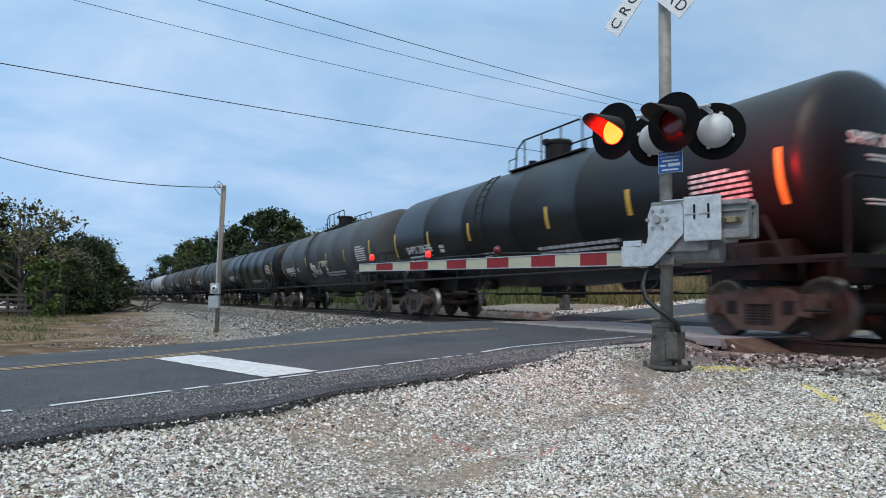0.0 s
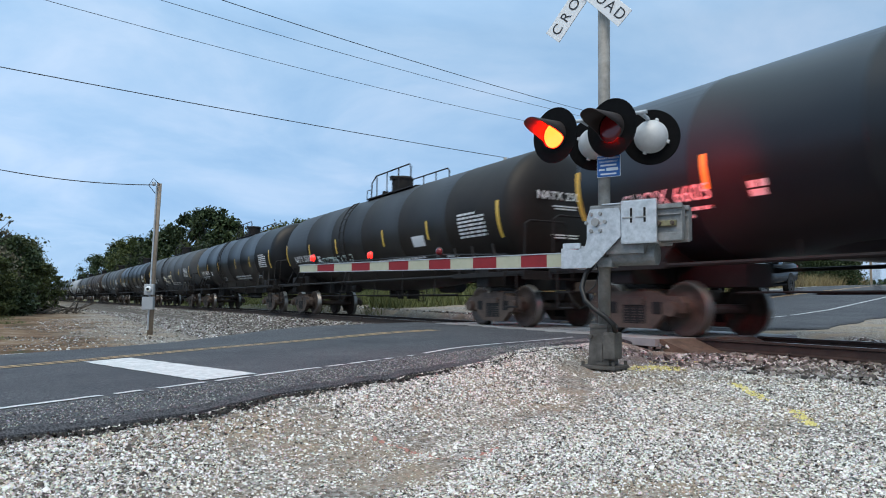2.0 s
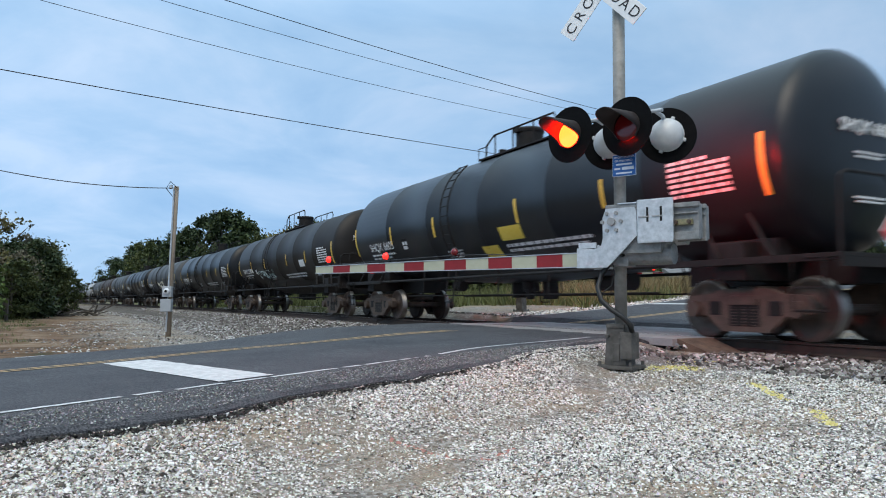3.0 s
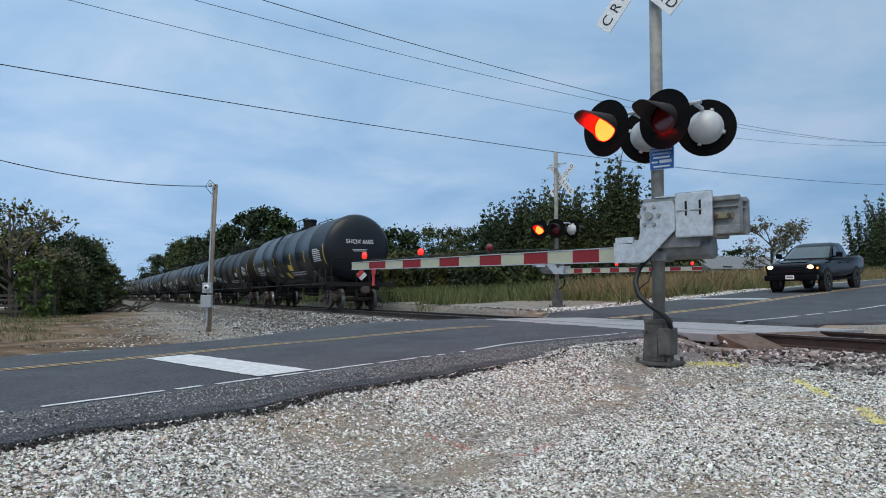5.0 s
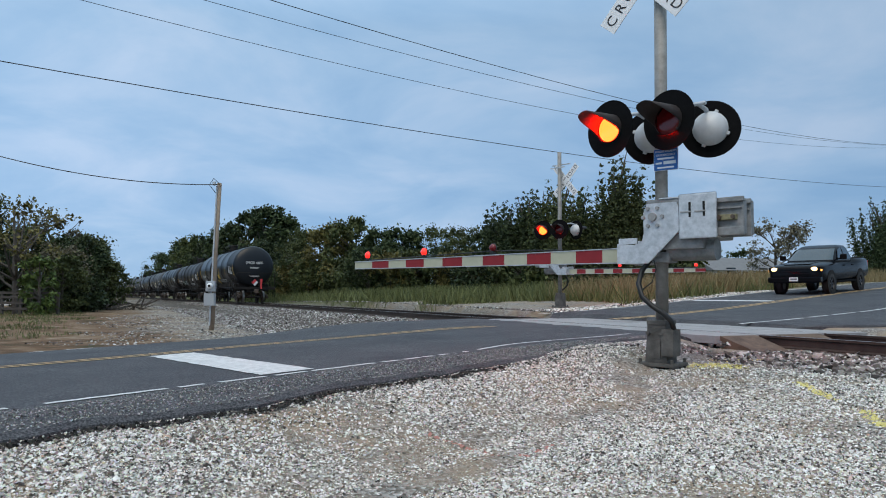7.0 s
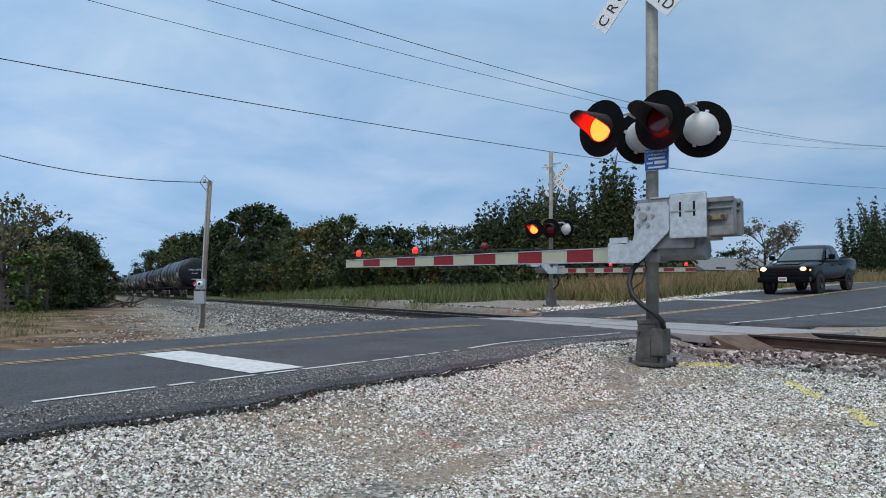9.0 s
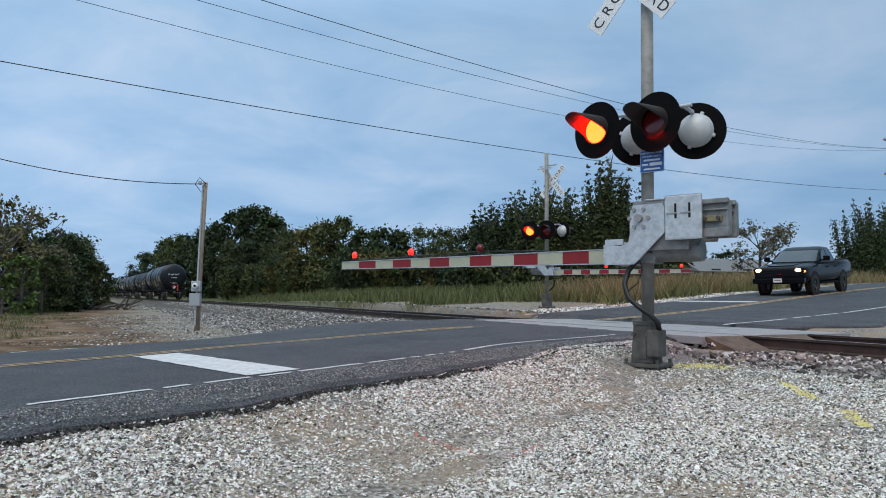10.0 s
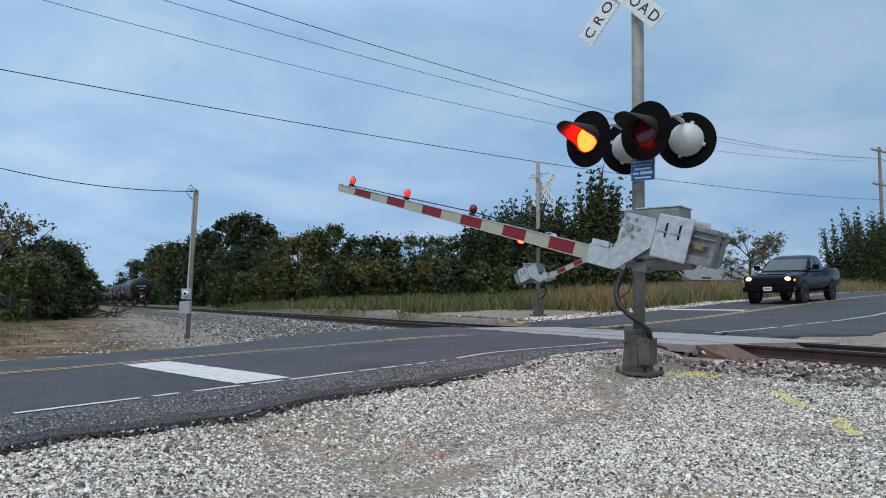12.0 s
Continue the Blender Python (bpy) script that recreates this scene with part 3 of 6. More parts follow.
def tank_car(paint, mark="", detail=2, marks_end=False):
    car = empty("tank_car", pose(0, 0, 0))
    # tank with dished heads, a little fatter course seams
    bm = bmesh.new()
    prof = []
    for i in range(9):
        a = math.pi / 2 * i / 8
        prof.append((TR * math.sin(a) ** 0.8, -HALF + 0.44 * (1 - math.cos(a))))
    for xx in (-5.4, -2.7, 0.0, 2.7, 5.4):
        prof += [(TR, xx - 0.03), (TR + 0.006, xx - 0.02), (TR + 0.006, xx + 0.02), (TR, xx + 0.03)]
    for i in range(9):
        a = math.pi / 2 * (1 - i / 8)
        prof.append((TR * math.sin(a) ** 0.8, HALF - 0.44 * (1 - math.cos(a))))
    add_lathe(bm, prof, 56, pose(0, 0, TZ, 0, 90, 0))
    bmesh.ops.recalc_face_normals(bm, faces=bm.faces)
    tank = part("tank", bm, paint, car, smooth=True)
    # the belly plates slope down to the outlet in the middle
    bm = bmesh.new()
    add_lathe(bm, [(0.0, -5.6), (0.66, -5.6), (0.88, -3.4), (0.98, -1.2), (0.98, 1.2), (0.88, 3.4), (0.66, 5.6), (0.0, 5.6)], 48, pose(0, 0, TZ - 0.77, 0, 90, 0))
    bmesh.ops.recalc_face_normals(bm, faces=bm.faces)
    part("belly", bm, paint, car, smooth=True)
    # stub sills, bolsters and side steps
    for sx in (-1, 1):
        bm = bmesh.new()
        add_box(bm, sx * 5.3, sx * 8.75, -0.32, 0.32, 0.82, 1.2, bevel=0.02)
        add_box(bm, sx * (BOGIE - 0.25), sx * (BOGIE + 0.25), -1.35, 1.35, 0.88, 1.45, bevel=0.03)
        part("stub_sill", bm, M_FRAME, car)
        bm = bmesh.new()
        add_box(bm, sx * 8.3, sx * 8.85, -1.5, 1.5, 1.14, 1.2, bevel=0.008)
        add_box(bm, sx * 8.8, sx * 8.85, -1.5, 1.5, 1.02, 1.14)
        part("end_platform", bm, M_FRAME, car)
        for sy in (1, -1):
            bm = bmesh.new()
            add_tube(bm, [(sx * 8.8, sy * 0.3, 1.2), (sx * 8.8, sy * 0.32, 2.15), (sx * 8.8, sy * 0.42, 2.25), (sx * 8.8, sy * 1.3, 2.25), (sx * 8.8, sy * 1.42, 2.18), (sx * 8.8, sy * 1.45, 1.2)], 0.022)
            part("end_rail", bm, M_FRAME, car)
            bm = bmesh.new()
            add_tube(bm, [(sx * 8.15, sy * 1.5, 1.18), (sx * 8.15, sy * 1.5, 0.5), (sx * 8.15, sy * 1.48, 0.45), (sx * 8.6, sy * 1.48, 0.45), (sx * 8.6, sy * 1.5, 0.5), (sx * 8.6, sy * 1.5, 1.18)], 0.02)
            add_box(bm, sx * 8.15, sx * 8.6, sy * 1.44, sy * 1.54, 0.74, 0.77)
            part("corner_step", bm, M_FRAME, car)
            bm = bmesh.new()
            add_box(bm, sx * 5.9, sx * 8.8, sy * 1.36, sy * 1.48, 1.1, 1.2, bevel=0.008)
            for k in (6.1, 6.9, 7.8):
                add_tube(bm, [(sx * k, sy * 1.4, 1.2), (sx * (k - 0.5), sy * 1.25, 1.85)], 0.03, 6)
            part("side_sill", bm, M_FRAME, car)
            # saddle plates where the tank sits
            bm = bmesh.new()
            add_box(bm, sx * (BOGIE - 0.7), sx * (BOGIE + 0.55), sy * 0.3, sy * 1.0, 1.18, 1.5, bevel=0.04)
            part("saddle", bm, M_FRAME, car)
        bm = bmesh.new()
        add_box(bm, sx * 8.7, sx * 9.1, -0.09, 0.09, 0.78, 0.98, bevel=0.02)
        add_box(bm, sx * 9.05, sx * 9.27, -0.16, 0.12, 0.74, 1.02, bevel=0.04)
        part("coupler", bm, M_TRUCK, car)
        bm = bmesh.new()
        add_tube(bm, [(sx * 8.75, 0.3, 0.85), (sx * 8.95, 0.32, 0.6), (sx * 9.1, 0.22, 0.42), (sx * 9.2, 0.1, 0.5)], 0.03, 6)
        part("air_hose", bm, M_FRAME, car)
        bogie(car, sx)
    # long running rail and pipe along the bottom
    for sy in (1, -1):
        bm = bmesh.new()
        add_tube(bm, [(-5.9, sy * 1.42, 1.15), (5.9, sy * 1.42, 1.15)], 0.035, 8)
        part("side_pipe", bm, M_FRAME, car)
        bm = bmesh.new()
        add_tube(bm, [(-5.2, sy * 0.95, 0.72), (5.0, sy * 0.95, 0.72)], 0.018, 6)
        for k in (-4, -2, 0, 2, 4):
            add_tube(bm, [(k, sy * 0.95, 0.72), (k, sy * 0.9, 1.45)], 0.018, 6)
        part("brake_pipe", bm, M_FRAME, car)
    bm = bmesh.new()
    add_cyl(bm, (0, 0, 1.2), (0, 0, 0.86), 0.24, 0.16, seg=16)
    add_cyl(bm, (0, 0, 0.95), (0, 0, 0.62), 0.1, seg=12)
    add_box(bm, -0.3, 0.3, -0.04, 0.04, 0.8, 1.1, bevel=0.02)
    add_box(bm, -0.75, 0.75, -0.3, -0.24, 0.74, 0.8, bevel=0.01)
    add_box(bm, -0.7, -0.62, -0.32, 0.1, 0.62, 1.1, bevel=0.01)
    add_box(bm, 0.6, 0.68, -0.32, 0.1, 0.66, 1.1, bevel=0.01)
    part("bottom_outlet", bm, M_FRAME, car)
    bm = bmesh.new()
    add_cyl(bm, (-3.2, -0.35, 1.0), (-2.2, -0.35, 1.0), 0.2, seg=16)
    part("brake_cylinder", bm, M_FRAME, car)
    bm = bmesh.new()
    add_cyl(bm, (2.6, 0.4, 0.98), (3.0, 0.4, 0.98), 0.14, seg=16)
    part("air_reservoir", bm, M_FRAME, car)
    # dome, walkway and railing on top
    bm = bmesh.new()
    zt = TZ + TR
    add_lathe(bm, [(0.0, zt - 0.12), (0.34, zt - 0.12), (0.34, zt + 0.42), (0.36, zt + 0.42), (0.37, zt + 0.48), (0.33, zt + 0.53), (0.0, zt + 0.55)], 24)
    add_box(bm, -0.08, 0.08, 0.3, 0.42, zt + 0.4, zt + 0.54, bevel=0.01)
    part("manway", bm, M_FRAME, car)
    bm = bmesh.new()
    add_cyl(bm, (1.0, 0.15, zt - 0.1), (1.0, 0.15, zt + 0.18), 0.1, seg=12)
    part("valve", bm, M_FRAME, car)
    bm = bmesh.new()
    add_cyl(bm, (-0.95, -0.1, zt - 0.1), (-0.95, -0.1, zt + 0.14), 0.13, seg=12)
    part("valve", bm, M_FRAME, car)
    for sy in (1, -1):
        bm = bmesh.new()
        add_box(bm, -2.0, 1.3, sy * 0.4, sy * 0.7, zt - 0.12, zt - 0.08)
        for k in (-1.9, -0.9, 0.1, 1.2):
            add_box(bm, k - 0.03, k + 0.03, sy * 0.4, sy * 0.68, zt - 0.4, zt - 0.12)
        part("walkway", bm, M_FRAME, car)
        bm = bmesh.new()
        zr, yr = zt + (0.42 if TR > 1.5 else 0.6), sy * 0.66
        add_tube(bm, [(-1.95, yr, zt - 0.12), (-1.95, yr, zr - 0.1), (-1.85, yr, zr), (0.6, yr, zr), (0.95, yr, zr - 0.2), (1.0, yr, zt - 0.12)], 0.024)
        for k in (-1.1, -0.25, 0.55):
            add_tube(bm, [(k, yr, zt - 0.12), (k, yr, zr)], 0.018, 6)
        add_tube(bm, [(1.0, yr, zt + 0.2), (1.35, yr, zt + 0.2), (1.35, yr, zt - 0.12)], 0.016, 6)
        part("handrail", bm, M_FRAME, car)
        # side ladder
        bm = bmesh.new()
        for k in (-0.2, 0.2):
            pts = [(1.45 + k, sy * (TR + 0.12) * math.cos(radians(a)), TZ + (TR + 0.12) * math.sin(radians(a))) for a in range(-38, 55, 8)]
            pts = [(1.45 + k, sy * 1.5, 0.55)] + pts
            add_tube(bm, pts, 0.02, 6)
        for i in range(11):
            a = radians(-36 + i * 8.5)
            add_tube(bm, [(1.25, sy * (TR + 0.12) * math.cos(a), TZ + (TR + 0.12) * math.sin(a)), (1.65, sy * (TR + 0.12) * math.cos(a), TZ + (TR + 0.12) * math.sin(a))], 0.014, 6)
        for z in (0.55, 0.85, 1.15):
            add_tube(bm, [(1.25, sy * 1.5, z), (1.65, sy * 1.5, z)], 0.016, 6)
        part("ladder", bm, M_FRAME, car)
        # reflector strips along the flank
        for k in (-7.75, -4.4, -1.6, 2.3, 5.1, 7.95):
            bm = bmesh.new()
            big = abs(k) > 7
            band(bm, k - 0.05, k + 0.05, -28 if big else -20, 6 if big else 0, side=sy)
            part("reflector", bm, M_REFLECT, car)
    # end hand wheel and placard board
    bm = bmesh.new()
    add_box(bm, -8.62, -8.6, -0.18, 0.18, 1.35, 1.71)
    bmesh.ops.rotate(bm, verts=bm.verts, cent=(-8.61, 0, 1.53), matrix=Matrix.Rotation(radians(45), 3, "X"))
    part("placard", bm, M_STENCIL, car, "red and white diamond placard")
    bm = bmesh.new()
    add_box(bm, -8.626, -8.62, 0.0, 0.18, 1.35, 1.71)
    bmesh.ops.rotate(bm, verts=bm.verts, cent=(-8.61, 0, 1.53), matrix=Matrix.Rotation(radians(45), 3, "X"))
    part("placard_face", bm, M_SIGNRED, car)
    if detail:
        bm = bmesh.new()
        if mark:
            text_part(mark, 0.36, skin(5.95, -21), M_STENCIL, car)
        else:
            bars(bm, 7.0, -17, (1.9,), 0.24, 0.1)
        bars(bm, 6.9, -29, (1.8, 1.4), 0.06, 0.06)
        bars(bm, 4.4, -19, (0.3, 0.3), 0.1, 0.03)
        bars(bm, -0.8, -37, (3.0, 2.8), 0.08, 0.06)
        bars(bm, -6.0, 0, (0.8, 1.2, 1.2, 1.2, 1.2, 1.2, 1.2), 0.05, 0.04)
        bars(bm, 1.95, -36, (0.75, 0.7, 0.6), 0.05, 0.045)
        bars(bm, -4.9, -40, (0.6, 0.5), 0.06, 0.05)
        tagged(part("stencil_line", bm, M_STENCIL, car, "small white stencilled lines"), kind="stuff")
        bm = bmesh.new()
        band(bm, 4.45, 4.1, -27, -16, lift=0.004)
        part("stencil_box", bm, M_FRAME, car)
    return car


def end_text(car, mark):
    """Writing on the head that faces the crossing."""
    m = Matrix(((0, 0, -1, -HALF - 0.005), (-1, 0, 0, 0), (0, 1, 0, TZ + 0.25), (0, 0, 0, 1)))
    text_part(mark, 0.26, m, M_STENCIL, car, "head_lettering", depth=0.01)
    bm = bmesh.new()
    for z, w in ((2.66, 0.34), (2.6, 0.3), (2.02, 0.36), (1.96, 0.32)):
        add_box(bm, -HALF - 0.012, -HALF + 0.03, -w, w, z, z + 0.025)
    tagged(part("head_stencil", bm, M_STENCIL, car), kind="stuff")


def scribble(car, x0, x1, d0, d1, material, seed):
    """Loose spray-painted strokes on the lower flank."""
    rnd = random.Random(seed)
    bm = bmesh.new()
    for k in range(16):
        x = rnd.uniform(x1, x0)
        a = rnd.uniform(d0, d1)
        pts = []
        for i in range(7):
            x += rnd.uniform(-0.22, 0.22)
            a = min(d1, max(d0, a + rnd.uniform(-9, 9)))
            r = TR + 0.004
            pts.append((x, r * math.cos(radians(a)), TZ + r * math.sin(radians(a))))
        add_tube(bm, pts, 0.022, 4)
    tagged(part("graffiti", bm, material, car), kind="stuff")


LOOKS = [(0, "SHQX 6605"), (1, "NATX 250086"), (2, "SHPX 206396"), (3, ""), (2, ""), (3, ""), (4, ""), (3, ""), (5, ""), (2, ""), (4, ""), (3, ""), (2, ""), (3, ""), (4, ""), (2, ""), (3, ""), (2, "")]
cars = []
base = {}
NOTE = {0: "blue-black tank car with yellow reflectors and white stencils", 1: "worn black tank car with pale green graffiti", 2: "glossy black tank car with yellow reflector strips", 3: "faded grey tank car with streaked flanks", 4: "dull brown tank car on rusty trucks", 5: "pale grey tank car among the black ones"}
for i, (p, mark) in enumerate(LOOKS):
    if i == 1:
        BIG_TANK = TR, TZ
        TR, TZ = SMALL_TR, SMALL_TZ
    if p in base and not mark:
        c = copy_thing(base[p], pose(0, 0, 0))
    else:
        c = tank_car(M_TANKS[p], mark, 2)
        if p not in base and not mark:
            base[p] = c
    if p == 2 and not mark and 2 not in base:
        base[2] = c
    tagged(c, NOTE[p], "tank car", "tank cars of the train")
    cars.append(c)
end_text(cars[1], "NATX 250086")
end_text(cars[2], "SHPX 206396")
scribble(cars[1], 3.8, 1.2, -42, -24, M_GRAF, 5)
bm = bmesh.new()
band(bm, -3.45, -4.15, -26, -14)
part("notice_board", bm, M_STENCIL, cars[1], "white notice panel")
scribble(cars[3], 1.5, -1.2, -40, -14, M_GRAF2, 8)
# yellow boards on the last car
TR, TZ = BIG_TANK
end_text(cars[0], "SHQX 6605")
for x, d, w, h, rl in ((-1.2, -27, 0.88, 0.34, 0), (-0.1, -44, 0.7, 0.42, 0)):
    bm = bmesh.new()
    band(bm, x + w / 2, x - w / 2, d - math.degrees(h / 2 / TR), d + math.degrees(h / 2 / TR))
    part("yellow_panel", bm, M_SIGNYEL, cars[0], "square yellow notice panel")
bm = bmesh.new()
add_cyl(bm, (-9.2, -0.35, 1.05), (-9.2, -0.35, 1.6), 0.06, seg=12)
add_box(bm, -9.28, -9.12, -0.42, -0.28, 1.55, 1.8, bevel=0.02)
part("rear_marker", bm, M_SIGNRED, cars[0], "red end-of-train marker on the coupler")
bm = bmesh.new()
add_tube(bm, [(-8.85, -0.9, 1.14), (-8.85, -0.9, 0.72), (-8.85, -1.1, 0.68), (-8.85, -1.1, 1.14)], 0.02, 6)
part("grab_iron", bm, M_FRAME, cars[0])

# ---- crossing signals with gates ----
M_WHITE = mat("white_sign_sheet", (0.68, 0.69, 0.7), 0.5, spots=0.3, scale=6, color2=(0.78, 0.79, 0.8))
M_LETTER = mat("black_letters", (0.015, 0.015, 0.018), 0.5)
M_CREAM = mat("arm_cream", (0.36, 0.36, 0.26), 0.5, spots=0.3, scale=8, color2=(0.45, 0.45, 0.34))
M_RED = mat("arm_red", (0.19, 0.005, 0.008), 0.5, spots=0.3, scale=8, color2=(0.25, 0.01, 0.014))
M_DOME = mat("lamp_housing_grey", (0.45, 0.46, 0.47), 0.5, 0.1, spots=0.3, scale=10, color2=(0.58, 0.59, 0.6), bump=0.05)
M_WEIGHT = mat("cast_weight_grey", (0.16, 0.165, 0.165), 0.6, 0.2, spots=0.15, scale=9, color2=(0.27, 0.275, 0.275), bump=0.15)
M_HOODIN = mat("hood_dark_metal", (0.026, 0.022, 0.022), 0.6, spots=0.3, scale=10, color2=(0.04, 0.032, 0.032), spec=0.3)
M_DARKLENS = mat("dark_red_lens", (0.12, 0.004, 0.006), 0.15, spots=0.3, scale=60, color2=(0.16, 0.008, 0.01))
M_GLOW = mat("lit_red_lens", (0.5, 0.02, 0.01), 0.3, emit=(1.0, 0.0035, 0.00045), strength=190.0)
M_GLOW_SMALL = mat("lit_small_lens", (0.5, 0.02, 0.01), 0.3, emit=(1.0, 0.018, 0.012), strength=2.2)
M_BLUE = mat("blue_sign", (0.012, 0.09, 0.33), 0.45, spots=0.3, scale=8, color2=(0.02, 0.12, 0.38))
M_CABLE = mat("black_cable", (0.01, 0.01, 0.01), 0.5)
M_CAST = mat("cast_grey_base", (0.055, 0.05, 0.045), 0.75, 0.1, spots=0.15, scale=6, color2=(0.12, 0.11, 0.1), bump=0.4)
M_BOLT = mat("bolt_steel", (0.3, 0.29, 0.27), 0.5, 0.7, spots=0.3, scale=30, color2=(0.4, 0.38, 0.36))
M_BRASS = mat("brass_clamp", (0.16, 0.15, 0.09), 0.5, 0.4, spots=0.2, scale=30, color2=(0.3, 0.26, 0.14))
flashers = []   # (disc, group): 0 is lit while 1 is dark
PIVOT = (0.0, 0.0, 1.48)


def lamp(mast, x, y, z, face, group, crossarm_y):
    """One round lamp: dish, housing, hood, and a disc that turns its lit or its dark side out. face: -1 towards -y."""
    turn = pose(x, y, z, 0, 0, -14 if face < 0 else 16)
    m = turn @ pose(0, 0, 0, 90 if face < 0 else -90, 0, 0)   # local z of the lathe looks out
    bm = bmesh.new()
    add_lathe(bm, [(0.0, -0.012), (0.325, -0.012), (0.33, -0.006), (0.33, 0.004), (0.315, 0.0), (0.156, 0.0), (0.156, -0.01), (0.0, -0.01)], 40, m)
    bmesh.ops.recalc_face_normals(bm, faces=bm.faces)
    dish = part("lamp_background", bm, M_BLACK, mast, smooth=False)
    bm = bmesh.new()
    prof = [(0.195, -0.013), (0.195, -0.05)] + [(0.19 * math.cos(radians(a)), -0.05 - 0.15 * math.sin(radians(a))) for a in range(0, 91, 15)]
    add_lathe(bm, prof, 28, m)
    for a in (0, 90, 180, 270):
        q = m @ pose(0, 0, 0, 0, 0, a + 20)
        add_box(bm, 0.17, 0.22, -0.02, 0.02, -0.06, -0.02, q, bevel=0.006)
    bmesh.ops.recalc_face_normals(bm, faces=bm.faces)
    part("lamp_housing", bm, M_DOME, dish, smooth=True)
    bm = bmesh.new()
    rows = []
    for k in range(25):
        a = radians(-50 + 280 * k / 24)
        ln = 0.025 + 0.4 * step(-0.4, 0.9, math.sin(a))
        px, pz = 0.17 * math.cos(a), 0.17 * math.sin(a)
        drop = 0.02
        rows.append([bm.verts.new(turn @ Vector((px * f, face * l2, pz * f - drop * l2 / 0.34))) for f, l2 in ((1.0, 0.0), (1.0, ln), (0.965, ln), (0.965, 0.0))])
    for a, b in zip(rows, rows[1:]):
        for k in range(3):
            bm.faces.new((a[k], a[k + 1], b[k + 1], b[k]))
    bmesh.ops.recalc_face_normals(bm, faces=bm.faces)
    part("lamp_hood", bm, M_HOODIN, dish, smooth=True)
    bm = bmesh.new()
    add_lathe(bm, [(0.0, 0.02), (0.07, 0.016), (0.12, 0.008), (0.15, 0.001)], 28)
    n0 = len(bm.faces)
    add_lathe(bm, [(0.15, 0.001), (0.1638, -0.001), (0.1638, -0.004), (0.12, -0.012), (0.06, -0.018), (0.0, -0.02)], 28)
    for i, f in enumerate(bm.faces):
        f.material_index = 0 if i < n0 else 1
        f.smooth = True
    bmesh.ops.recalc_face_normals(bm, faces=bm.faces)
    disc = part("lamp_lens", bm, [M_GLOW, M_DARKLENS], dish)
    disc.matrix_basis = turn @ pose(0, face * 0.012, 0, 90 if face < 0 else -90, 0, 0)
    flashers.append((disc, group, disc.matrix_basis.copy()))
    bm = bmesh.new()
    add_tube(bm, [(x, y - face * 0.1, z + 0.13), (x, y - face * 0.12, z + 0.2), (x, crossarm_y, z + 0.21)], 0.024, 8)
    part("lamp_bracket", bm, M_GALV, dish)


def blade(mast, cz, ang, words, x, y, both):
    """One blade of the crossbuck."""
    q = pose(x, y, cz, 0, ang, 0)
    bm = bmesh.new()
    add_box(bm, -0.69, 0.69, -0.006, 0.006, -0.115, 0.115, q, bevel=0.004)
    b = part("crossbuck_blade", bm, M_WHITE, mast)
    for tx, word in words:
        t = q @ Matrix(((1, 0, 0, tx), (0, 0, -1, -0.008), (0, 1, 0, 0), (0, 0, 0, 1)))
        text_part(word, 0.18, t, M_LETTER, b, depth=0.001)
        if both:
            t = q @ Matrix(((-1, 0, 0, -tx), (0, 0, 1, 0.008), (0, 1, 0, 0), (0, 0, 0, 1)))
            text_part(word, 0.18, t, M_LETTER, b, depth=0.001)


